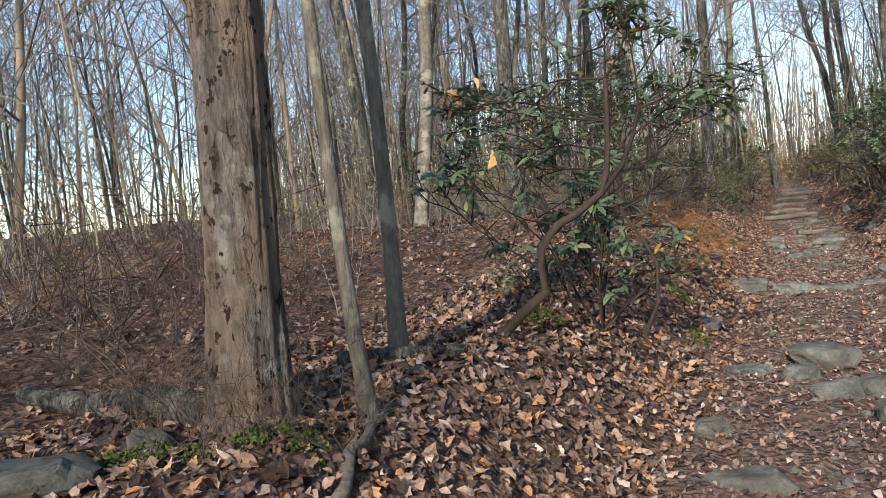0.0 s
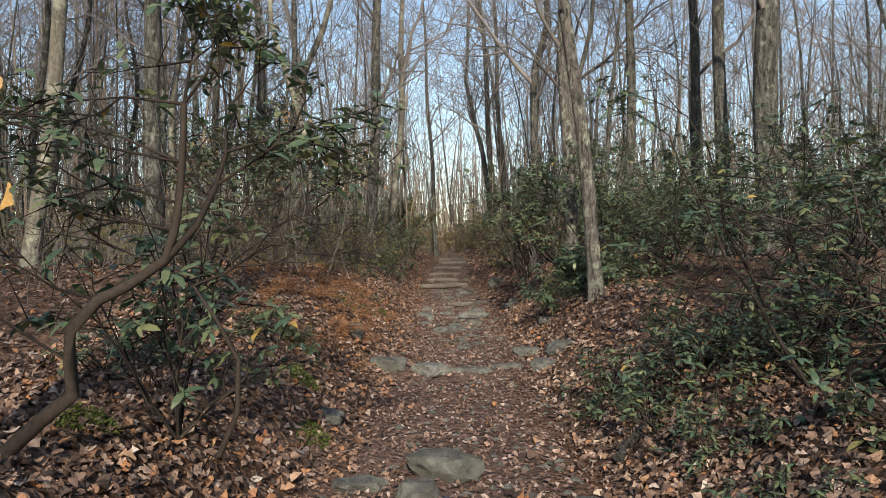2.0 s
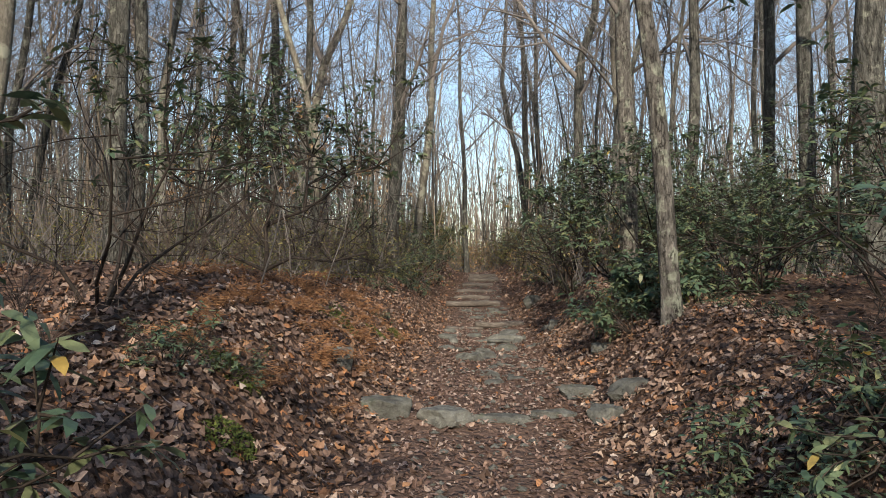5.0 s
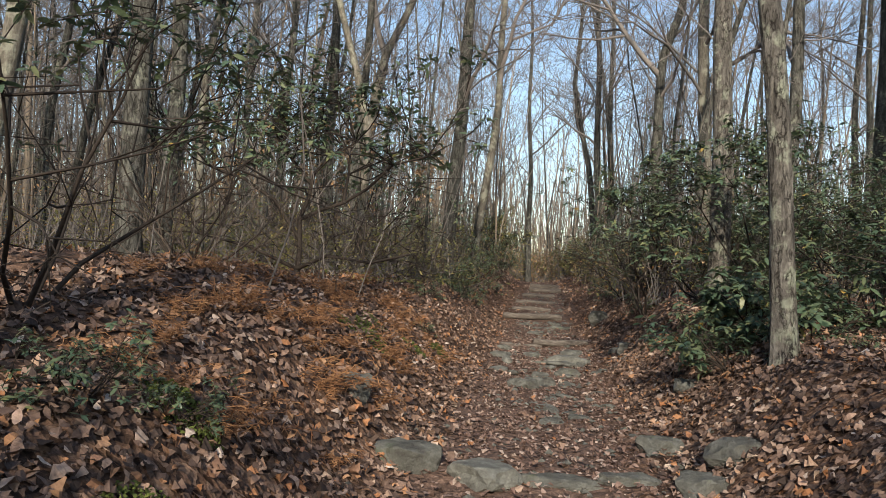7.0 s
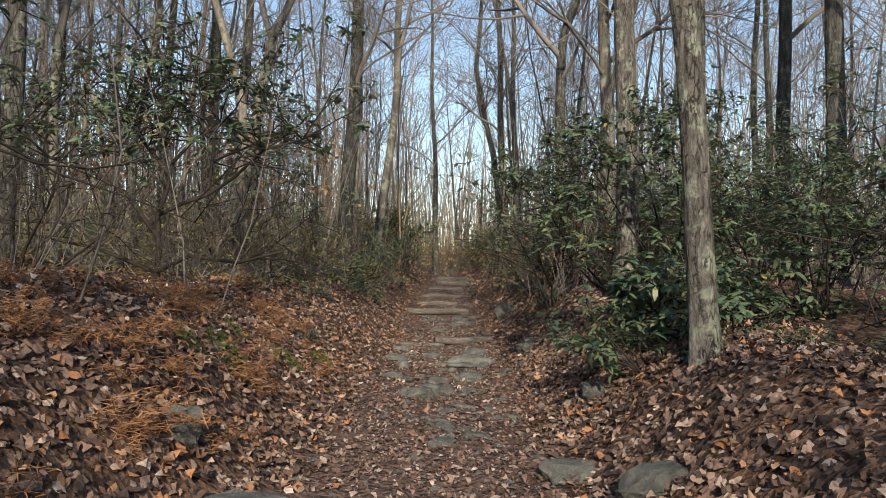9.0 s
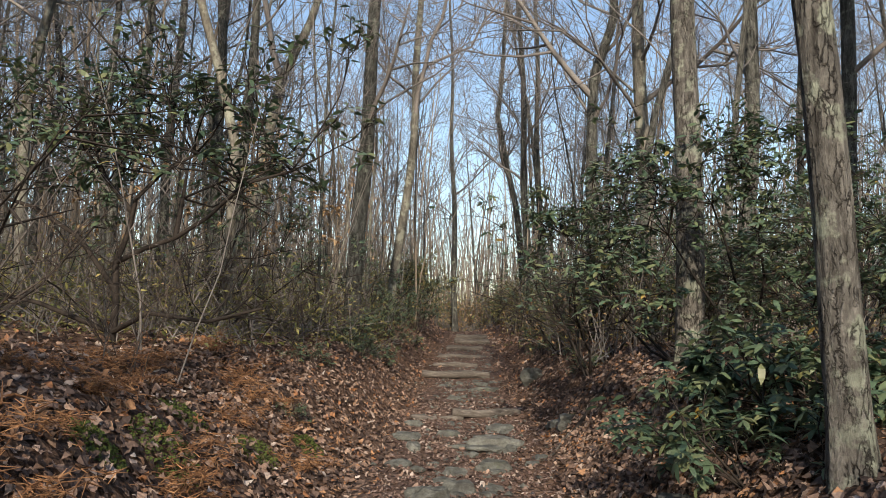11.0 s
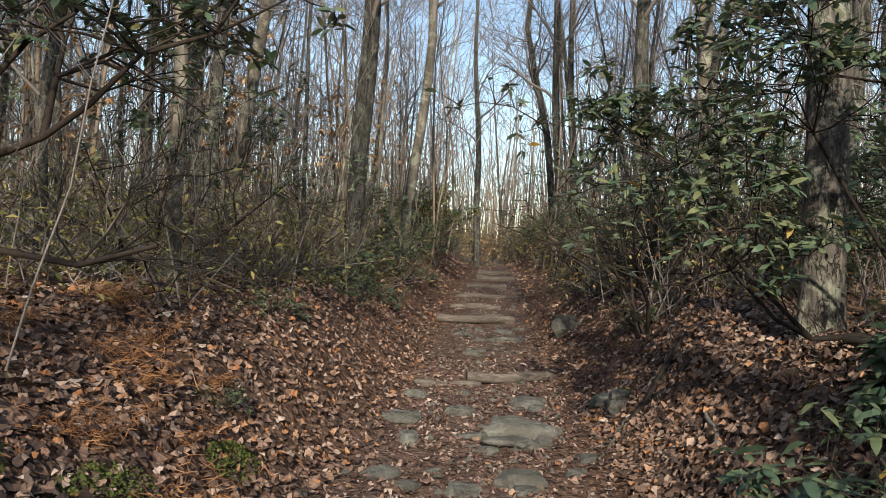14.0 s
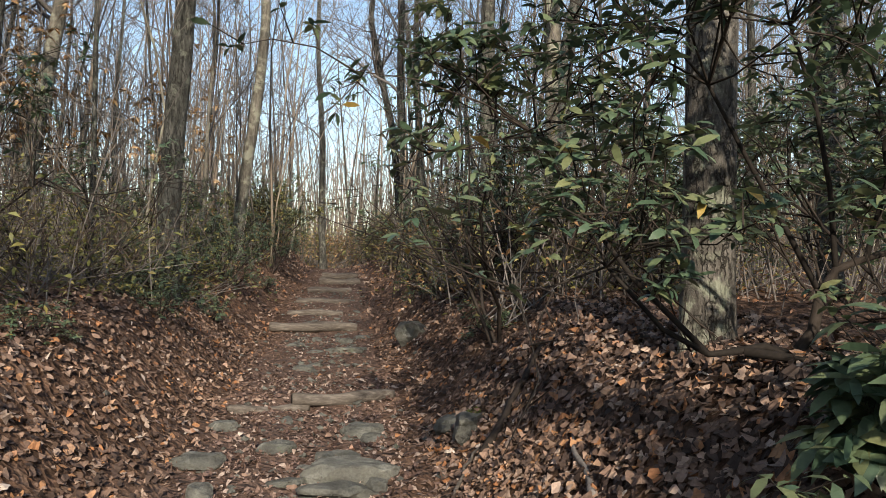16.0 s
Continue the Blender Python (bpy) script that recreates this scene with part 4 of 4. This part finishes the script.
def plant_laurels():
    rng = np.random.default_rng(23)
    # thicket on the right-hand bank
    for x, y, s in ((3.6, 7.4, 0.85), (4.2, 10.4, 0.95), (3.3, 13.7, 0.7), (3.7, 15.2, 0.8), (4.0, 17.4, 1.0), (4.6, 13.4, 1.0),
                    (2.2, 22.4, 0.7), (3.2, 21.6, 1.0), (2.3, 23.8, 0.6), (3.1, 24.2, 0.8), (3.3, 19.8, 0.8), (1.8, 33.5, 0.7), (2.3, 25.4, 0.8), (2.6, 28.5, 0.9), (2.0, 31.5, 0.8), (3.0, 33.0, 1.0), (1.7, 35.5, 0.7), (5.0, 20.0, 1.1), (5.4, 24.0, 1.0)):
        plant(DENSE, x, y, s, rng.uniform(0, 360))
    # leggy shrubs on both banks
    for x, y, s in ((-2.5, 9.6, 0.8), (-4.2, 15.0, 0.95), (-3.4, 19.5, 0.9), (-3.0, 22.6, 0.8), (1.8, 20.2, 1.05), (2.5, 6.6, 0.75), (3.0, 8.2, 0.85), (3.4, 5.6, 0.8), (2.5, 20.9, 0.9), (1.9, 22.5, 0.8), (1.75, 24.2, 0.7), (1.7, 27.5, 0.7)):
        plant(LEGGY, x, y, s, rng.uniform(0, 360))
    for x, y, s in ((-2.2, 23.4, 0.5), (-2.0, 27.0, 0.6), (-2.6, 29.5, 0.8), (-1.9, 34.0, 0.7), (-2.5, 37.5, 0.9), (-3.6, 26.0, 0.6), (-4.8, 31.0, 0.8), (-7.5, 24.0, 0.8)):
        plant(DENSE, x, y, s, rng.uniform(0, 360))
    for x, y, s in ((1.75, 6.2, 0.65), (1.4, 7.9, 0.55), (1.6, 7.0, 0.75), (2.2, 8.1, 0.9), (1.55, 8.4, 0.8), (1.6, 5.0, 0.5), (2.3, 7.2, 0.8), (2.6, 5.4, 1.0), (2.9, 7.0, 1.1), (1.95, 7.4, 0.9), (3.3, 6.2, 1.1), (3.4, 9.0, 1.1),
                    (1.8, 20.6, 0.6), (2.75, 11.3, 0.45), (2.5, 12.2, 0.35), (-1.75, 8.9, 0.5), (-1.9, 18.8, 0.5), (-1.65, 21.5, 0.6), (-1.7, 24.6, 0.6), (-2.3, 7.2, 0.7), (-1.5, 9.3, 0.4), (1.6, 26, 0.6), (1.55, 29.0, 0.7), (-1.7, 30.5, 0.6), (-2.4, 24.0, 0.8),
                    (-1.5, 16.4, 0.3), (-2.1, 22.2, 0.6), (-2.2, 25.8, 0.7), (-2.0, 28.4, 0.7), (2.9, 4.2, 1.0)):
        plant(LOW, x, y, s, rng.uniform(0, 360))
    for x, y, s in ((1.85, 13.5, 0.85), (2.2, 14.0, 0.95), (1.75, 14.2, 0.7), (2.55, 13.6, 0.95), (2.7, 14.4, 1.0)):
        plant(BROAD, x, y, s, rng.uniform(0, 360))


plant_laurels()


def caught(shrub, rng, tips, places):
    """Dead tree leaves caught in the twigs nearest to the places given."""
    for k, c in enumerate(places):
        p, d = min(tips, key=lambda t: np.linalg.norm(t[0] - np.array(c)))
        P, q = leaf_shapes((MAPLE, OAK)[k % 2], 1, rng, np.array([0.13]), 0.6, 0.5)
        b = Buf()
        b.add(P[0] + np.array([0.06, 0, 0]), q)
        ob = new("caught_leaf", b.mesh("caught_leaf", YELLOW, False))
        ob.parent = shrub
        tagged(ob, "dead yellow-tan leaf caught in the twigs")
        ob.matrix_basis = Matrix.Translation(p) @ Euler((rng.uniform(0, 6), rng.uniform(0.3, 1.2), rng.uniform(0, 6))).to_matrix().to_4x4()


def crooked_laurel():
    """The laurel with the bent stem beside the start of the walk."""
    rng = np.random.default_rng(63)
    st, lv, tips = Buf(), Buf(), []
    main = np.array([(-1.86, 4.9, 0.70), (-1.66, 4.9, 0.88), (-1.52, 4.9, 0.99), (-1.52, 4.88, 1.13), (-1.52, 4.88, 1.27), (-1.40, 4.9, 1.40), (-1.27, 4.9, 1.46), (-1.11, 4.92, 1.57), (-1.07, 4.92, 1.70), (-1.06, 4.95, 1.82), (-1.04, 4.95, 2.0), (-1.03, 4.95, 2.26)])
    o = np.array([-1.86, 4.9, land1(-1.86, 4.9)])
    tube(st, main - o, np.linspace(0.036, 0.014, len(main)), 10)
    side = np.array([(-1.11, 4.92, 1.57), (-0.98, 4.95, 1.72), (-0.90, 4.98, 1.9), (-0.86, 5.0, 2.05)])
    tube(st, side - o, np.linspace(0.018, 0.010, 4), 8)
    low = np.array([(-1.0, 5.3, 0.62), (-0.88, 5.2, 0.85), (-0.86, 5.15, 1.1), (-0.95, 5.1, 1.3), (-1.05, 5.1, 1.45)])
    tube(st, low - o, np.linspace(0.016, 0.007, 5), 7)
    for p, d, ln in ((main[11], (-0.2, 0, 1), 0.6), (main[11], (-1.0, 0.3, 0.35), 0.8), (main[10], (-0.9, -0.2, 0.5), 0.9), (main[9], (-1, 0.3, 0.3), 0.9), (side[3], (0.3, 0.1, 1), 0.6), (side[3], (0.9, 0.2, 0.35), 0.6),
                     (side[2], (0.8, -0.2, 0.3), 0.55), (main[8], (-0.8, 0.6, 0.3), 0.8), (main[5], (-0.9, 0.1, 0.5), 0.8), (main[3], (-1, 0.2, 0.6), 0.8), (low[4], (0.5, 0.3, 0.2), 0.5), (main[11], (0.5, -0.2, 0.9), 0.5), (main[10], (-1, -0.1, 0.1), 1.0)):
        grow_limbs(st, rng, p - o, d, ln, 0.008, 0, 5, 0.2, tips, 0.02, (5, 4), 0.75)
    tips = [t for t in tips if t[0][2] > 1.0]
    laurel_leaves(lv, rng, tips, 4, 0.09, 0.1)
    s = laurel("evergreen laurel with a thick bent stem and airy leaf whorls", (st, lv))
    s.matrix_world = Matrix.Translation(o)
    caught(s, rng, tips, ((-0.25, -0.2, 1.75), (-0.2, -0.1, 1.7), (0.1, 0.0, 1.2), (-0.1, 0.1, 1.85)))


def arching_laurel():
    """The laurel whose twisted trunk crawls over the bank near the end of the walk."""
    rng = np.random.default_rng(64)
    lv, tips = Buf(), []
    o = np.array([2.38, 16.05, land1(2.38, 16.05)])
    lines = (((0.0, 0, -0.05), (0.02, 0, 0.06), (0.08, 0, 0.14), (0.11, 0, 0.30), (0.18, 0, 0.41), (0.32, 0, 0.46), (0.55, 0.05, 0.52), (0.85, 0.1, 0.64)),
             ((0.11, 0, 0.30), (-0.08, -0.08, 0.55), (-0.3, -0.15, 0.85), (-0.5, -0.2, 1.15)),
             ((0.18, 0, 0.41), (0.12, -0.05, 0.75), (0.02, -0.1, 1.1), (-0.1, -0.1, 1.45)),
             ((0.0, 0, 0.02), (-0.15, -0.02, 0.07), (-0.3, -0.05, 0.05), (-0.43, -0.08, 0.04), (-0.62, -0.05, 0.14), (-0.85, 0.0, 0.40)),
             ((-0.25, -0.05, 0.05), (-0.12, -0.2, 0.04), (0.1, -0.28, 0.02), (0.42, -0.34, 0.03)),
             ((0.32, 0, 0.46), (0.35, -0.1, 0.8), (0.3, -0.1, 1.2)),
             ((-0.43, -0.08, 0.04), (-0.7, 0.1, 0.35), (-0.95, 0.2, 0.7), (-1.1, 0.3, 1.0)))
    st = [Buf() for _ in lines]
    for k, l in enumerate(lines[1:]):
        for _ in range(3):
            grow_limbs(st[k + 1], rng, np.array(l[-1], float), (rng.normal(-0.2, 0.9), rng.normal(-0.4, 0.6), 0.15), rng.uniform(0.5, 1.0), 0.006, 0, 5, 0.24, tips, 0.0, (4, 3), 0.75)
    for k, l in enumerate(lines):
        tube(st[k], l, np.linspace(0.034 if k == 0 else 0.022 if k in (3, 4) else 0.014, 0.008, len(l)), 8)
        for _ in range(4):
            d = np.array([rng.normal(-0.25, 0.7), rng.normal(-0.45, 0.5), 0.8])
            grow_limbs(st[k], rng, np.array(l[-1], float), d, rng.uniform(0.5, 1.0), 0.006, 0, 5, 0.24, tips, 0.03, (4, 3, 2), 0.75)
    tips = [t for t in tips if t[0][2] > 0.3]
    laurel_leaves(lv, rng, tips, 4, 0.09, 0.1)
    s = laurel("large evergreen laurel with a dark twisted trunk lying along the bank", (st, lv))
    s.matrix_world = Matrix.Translation(o)


def broad_laurel(x, y, seed, leaf, scale):
    """Broad-leaved young laurel at the edge of a bank."""
    rng = np.random.default_rng(seed)
    st, lv, tips = Buf(), Buf(), []
    o = np.array([x, y, land1(x, y)])
    for d, ln in (((0.3, 0.1, 1), 0.9), ((-0.2, -0.1, 1), 1.1), ((0.6, -0.1, 0.6), 0.7), ((0.1, 0.3, 1), 1.0), ((-0.6, 0, 0.9), 0.9), ((0.9, -0.4, 0.5), 0.7), ((0.4, -0.5, 0.8), 0.9), ((-0.4, -0.4, 1), 1.2)):
        grow_limbs(st, rng, np.zeros(3), d, ln, 0.011, 0, 6, 0.24, tips, 0.03, (4, 3), 0.7)
    tips = [t for n, t in enumerate(tips) if t[0][2] > 0.45 or n % 4 == 0]
    laurel_leaves(lv, rng, tips, 6, leaf, 0.3)
    s = laurel("young laurel with broad drooping blue-green leaves", (st, lv))
    s.matrix_world = Matrix.Translation(o) @ Matrix.Scale(scale, 4)


def spreading_laurel():
    """The laurel on the left-hand bank whose dark crooked limbs reach sideways under a layer of leaves."""
    rng = np.random.default_rng(66)
    lv, tips = Buf(), []
    o = np.array([-3.3, 16.4, land1(-3.3, 16.4)])
    lines = (((0, 0, -0.1), (0.02, 0, 0.3), (0.0, 0, 0.62), (0.08, 0, 0.85), (0.12, 0, 1.1), (0.3, 0, 1.3), (0.55, 0.0, 1.45)),
             ((0.0, 0, 0.62), (0.25, -0.1, 0.72), (0.5, -0.15, 0.8), (0.75, -0.2, 0.95), (1.0, -0.2, 1.2), (1.35, -0.2, 1.3)),
             ((0.02, 0, 0.4), (-0.25, -0.1, 0.8), (-0.55, -0.2, 1.0), (-0.9, -0.2, 1.1), (-1.2, -0.2, 1.35)),
             ((0.1, 0, 1.0), (-0.15, 0.1, 1.25), (-0.35, 0.1, 1.5)),
             ((0.5, -0.15, 0.8), (0.52, -0.1, 1.1), (0.5, 0, 1.3)),
             ((0.0, 0, 0.1), (0.4, -0.3, 0.25), (0.9, -0.5, 0.2), (1.3, -0.6, 0.3)),
             ((0.0, 0, 0.1), (-0.4, -0.3, 0.3), (-0.9, -0.4, 0.4)))
    st = [Buf() for _ in lines]
    for k, l in enumerate(lines):
        tube(st[k], l, np.linspace(0.032 if k == 0 else 0.022, 0.010, len(l)), 7)
        if k < 5:
            for _ in range(8):
                q = np.array(l[-1 - (_ % 2)], float)
                grow_limbs(st[k], rng, q, (rng.normal(0, 0.9), rng.normal(0, 0.7), 0.75), rng.uniform(0.5, 1.0), 0.009, 0, 5, 0.22, tips, 0.03, (4, 3), 0.75)
        else:
            for _ in range(5):
                grow_limbs(st[k], rng, np.array(l[2], float), (rng.normal(0, 0.9), rng.normal(0, 0.7), 0.3), 0.6, 0.007, 0, 4, 0.25, None, 0.0, (4, 3), 0.8)
    tips = [t for t in tips if t[0][2] > 1.2]
    laurel_leaves(lv, rng, tips, 4, 0.10, 0.05)
    s = laurel("spreading laurel with black crooked limbs below a flat leaf canopy", (st, lv))
    s.matrix_world = Matrix.Translation(o) @ Matrix.Scale(1.3, 4)


crooked_laurel()
arching_laurel()
broad_laurel(-1.45, 6.0, 65, 0.12, 1.0)
broad_laurel(1.95, 14.85, 165, 0.5, 0.26)
spreading_laurel()


def beech(x, y, h, seed):
    """A young beech that keeps its withered leaves."""
    rng = np.random.default_rng(seed)
    st, lv, tips = Buf(), Buf(), []
    grow_limbs(st, rng, (0, 0, -0.1), (0.05, 0, 1), h, 0.03, 0, 6, 0.08, tips, 0.1, (16, 5), 0.8)
    tips = [t for t in tips if t[0][2] > h * 0.3]
    laurel_leaves(lv, rng, tips, 9, 0.16, 0.4)
    t = tagged(new("beech_sapling"), "young beech holding withered orange-tan leaves", "tree", "beeches in the wood")
    part("trunk", st, PALE_SUNLIT, t, "thin pale stem with its twigs")
    part("foliage", lv, TAN, t, "withered orange-tan leaves", smooth=False)
    t.matrix_world = Matrix.Translation((x, y, land1(x, y)))


for k, (x, y, h) in enumerate(((-5.4, 28.0, 3.6), (-6.3, 29.5, 3.0), (-4.4, 33.0, 3.4), (-9.0, 27.0, 3.2))):
    beech(x, y, h, 400 + k)


def sunlit_shrub(x, y, seed, scale):
    bufs = laurel_bufs(seed, 1.9, 1.3, 6, (5, 4, 3), 0.13, 5)
    t = tagged(new("sunlit_shrub"), "rounded olive-green shrub where the path tops the rise", "shrub", "shrubs at the top of the rise")
    for b in bufs[0]:
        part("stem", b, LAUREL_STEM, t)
    part("foliage", bufs[1], OLIVE, t, "olive-green leaves coloured as if sunlit", smooth=False)
    t.matrix_world = Matrix.Translation((x, y, land1(x, y))) @ Matrix.Scale(scale, 4)


for k, (x, y, sc) in enumerate(((-2.5, 38.0, 1.0), (-3.3, 36.2, 0.9), (1.3, 41.0, 0.8))):
    sunlit_shrub(x, y, 430 + k, sc)


# ---- dead ferns, moss, fallen branches ----
def fern_buf(seed):
    rng = np.random.default_rng(seed)
    b = Buf()
    for k in range(13):
        a = rng.uniform(0, 6.3)
        pts, d = wander(rng, (rng.normal(0, 0.05), rng.normal(0, 0.05), 0), (math.cos(a) * 0.9, math.sin(a) * 0.9, 0.9), rng.uniform(0.25, 0.5), 6, 0.15, -0.16)
        tube(b, pts, np.linspace(0.003, 0.001, 7), 3)
        for i in range(1, 7):
            for s in (-1, 1):
                for _ in range(2):
                    dd = unit(np.cross(d, [0, 0, 1]) * s + rng.normal(0, 0.35, 3))
                    q, _ = wander(rng, pts[i], dd, rng.uniform(0.03, 0.09), 2, 0.3, 0.0)
                    tube(b, q[::2], (0.004, 0.001), 3)
    return b


FERNS = [tagged(new("dead_fern", fern_buf(70 + k).mesh("dead_fern", FERN, False)), "withered orange-brown fern on the leafy bank", "fern", "dead ferns on the bank") for k in range(2)]


def plant_ferns():
    rng = np.random.default_rng(29)
    for k in range(58):
        y = rng.uniform(9.5, 17.0)
        x = float(trail_x(y)) - rng.uniform(1.2, 2.9)
        m = pose(x, y, land1(x, y), rz=rng.uniform(0, 360)) @ Matrix.Scale(rng.uniform(0.5, 1.0), 4)
        if k < 2:
            FERNS[k].matrix_world = m
        else:
            copy_thing(FERNS[k % 2], m).matrix_basis = m


plant_ferns()


def branch(x, y, dx, dy, length, r, seed, label, mat=None, lift=0.02, rise=0.0):
    rng = np.random.default_rng(seed)
    n = 10
    ts = np.linspace(0, 1, n)
    px, py = x + dx * length * ts + rng.normal(0, 0.012, n), y + dy * length * ts + rng.normal(0, 0.012, n)
    pz = land(px, py) + lift + rise * ts
    pz = np.maximum(pz, np.linspace(pz[0], pz[-1], n) - 0.02)
    z0 = land1(x, y)
    b = Buf()
    tube(b, np.stack([px - x, py - y, pz - z0], -1), np.linspace(r, r * 0.6, n), 10, True, lambda a, s: 1 + 0.15 * noise.noise(Vector((math.cos(a) * 3, math.sin(a) * 3, s * 6 + seed))))
    ob = tagged(new("fallen_branch", b.mesh("fallen_branch", mat or LOG)), label, "branch", "fallen branches")
    ob.matrix_world = Matrix.Translation((x, y, z0))
    return ob


branch(-1.55, 2.3, -0.25, 0.97, 0.9, 0.03, 1, "pale rotten branch lying on dry leaves")
branch(-2.42, 2.72, -0.97, 0.16, 1.5, 0.085, 12, "dark decaying log lying against the old tree", BARK, 0.05)
branch(-2.3, 3.6, 0.8, 0.6, 0.7, 0.05, 2, "mossy rotten log lying behind the old tree", BARK, 0.05)
branch(0.98, 17.3, 0.35, 0.93, 0.9, 0.014, 3, "thin pale fallen branch on the leafy bank")
branch(1.3, 17.9, 0.6, 0.8, 0.9, 0.03, 4, "dark bent branch lying on the bank", LAUREL_STEM, 0.05)
branch(1.55, 16.2, 0.1, 1.0, 0.8, 0.02, 5, "reddish dead branch lying on the bank", TWIG, 0.03)
branch(1.2, 6.9, 0.6, 0.8, 0.8, 0.04, 6, "grey fallen branch beneath the thicket", BARK, 0.03)
branch(1.05, 15.2, 0.4, 0.9, 0.6, 0.012, 7, "thin fallen stick beside the path")
branch(2.6, 24.6, 0.95, 0.2, 2.0, 0.09, 8, "mossy fallen trunk behind the laurels", BARK, 0.08)


def loose_leaves():
    """The leaves that lie nearest to the walk, each one by itself."""
    rng = np.random.default_rng(101)
    shapes = []
    for k in range(9):
        P, q = leaf_shapes((OAK, MAPLE, OVAL)[k % 3], 1, rng, np.array([0.078]), 0.6, 0.6)
        b = Buf()
        b.add(P[0], q)
        shapes.append(b.mesh("leaf", LOOSE[k % 3], False))
    for k in range(300):
        y = rng.uniform(5.0, 12.5)
        u = -rng.uniform(0.75, 1.9) if k % 3 else rng.uniform(0.7, 1.5)
        x = float(trail_x(y)) + u
        e = 0.06
        ob = new("leaf", shapes[k % 9])
        ob.parent = leaf_litter
        n = Vector((-(land1(x + e, y) - land1(x, y)) / e + rng.normal(0, 0.3), -(land1(x, y + e) - land1(x, y)) / e + rng.normal(0, 0.3), 1)).normalized()
        ob.matrix_world = Matrix.Translation((x, y, land1(x, y) + 0.035)) @ n.to_track_quat("Z", "Y").to_matrix().to_4x4() @ Matrix.Rotation(rng.uniform(0, 6.3), 4, "Z") @ Matrix.Scale(rng.uniform(0.6, 1.25), 4)


loose_leaves()


def moss_patch(x, y, rx, ry, seed):
    rng = np.random.default_rng(seed)
    n = 620
    a, r = rng.uniform(0, 6.3, n), np.sqrt(rng.uniform(0, 1, n))
    b = Buf()
    scatter(b, rng, x + rx * r * np.cos(a), y + ry * r * np.sin(a), OVAL, rng.uniform(0.012, 0.035, n), 0.7, rng.uniform(0.03, 0.085, n) * (1.3 - r), 0.5, 0.5, False)
    return tagged(new("moss_patch", b.mesh("moss_patch", MOSS, False)), "bright green moss cushion on the leafy bank", "moss", "moss on the banks", "stuff")


for k, (x, y, rx, ry) in enumerate(((-1.35, 14.7, 0.16, 0.35), (-1.2, 15.8, 0.12, 0.3), (-1.5, 13.4, 0.2, 0.3), (-1.75, 14.2, 0.2, 0.25), (-1.6, 12.7, 0.16, 0.2), (-1.25, 8.6, 0.15, 0.25), (-1.5, 9.4, 0.2, 0.2), (-0.95, 7.5, 0.12, 0.25), (1.3, 18.8, 0.1, 0.25), (-1.8, 5.6, 0.2, 0.15), (-2.35, 2.3, 0.3, 0.16), (-1.9, 2.5, 0.25, 0.12))):
    moss_patch(x, y, rx, ry, 200 + k)


def bare_shrub(seed, h):
    rng = np.random.default_rng(seed)
    t = tagged(new("bare_shrub"), "leafless twiggy shrub with thin grey-brown stems", "shrub", "bare shrubs on the banks")
    for _ in range(6):
        b = Buf()
        grow_limbs(b, rng, (rng.normal(0, 0.06), rng.normal(0, 0.06), -0.05), (rng.normal(0, 0.5), rng.normal(0, 0.5), 1), h * rng.uniform(0.6, 1.0), 0.006, 0, 4, 0.2, None, 0.03, (5, 3), 0.7)
        part("stem", b, SHRUB_STEM, t)
    return t


BARE = [bare_shrub(300 + k, 1.3) for k in range(2)]


def plant_bare():
    rng = np.random.default_rng(31)
    spots = [(-2.9, 4.1), (-3.3, 3.3), (-2.6, 4.9), (-2.6, 5.4), (-3.2, 6.4), (-2.2, 8.2), (-1.9, 10.4), (-2.6, 11.2), (-3.3, 12.6), (-2.2, 14.4), (-2.6, 15.4), (-3.6, 14.0), (-2.2, 17.2), (-2.7, 18.8), (-4.4, 8.0), (-4.8, 5.0), (-5.2, 9.6),
             (-4.0, 3.4), (1.75, 19.4), (2.0, 21.0), (1.7, 22.8), (2.6, 21.4), (2.9, 9.0), (3.0, 5.8), (3.4, 6.8), (-5.6, 6.4), (-6.4, 8.2), (-3.6, 4.6)]
    low = [(-3.0, 18.8), (-2.3, 19.8), (-3.4, 20.9), (-2.9, 22.4), (-2.2, 21.4), (-3.2, 24.6), (-3.8, 17.4), (-4.4, 19.6), (-4.0, 22.6), (-2.35, 2.35), (-2.1, 2.3), (-1.85, 2.35), (-2.6, 2.5), (-1.65, 2.6)]
    for k, (x, y) in enumerate(spots[:2] + spots[5::2] + low):
        m = pose(x, y, land1(x, y), rz=rng.uniform(0, 360)) @ Matrix.Scale(0.35 if y < 2.7 else rng.uniform(0.6, 1.25), 4)
        if k < 2:
            BARE[k].matrix_world = m
        else:
            copy_thing(BARE[k % 2], m).matrix_basis = m


plant_bare()
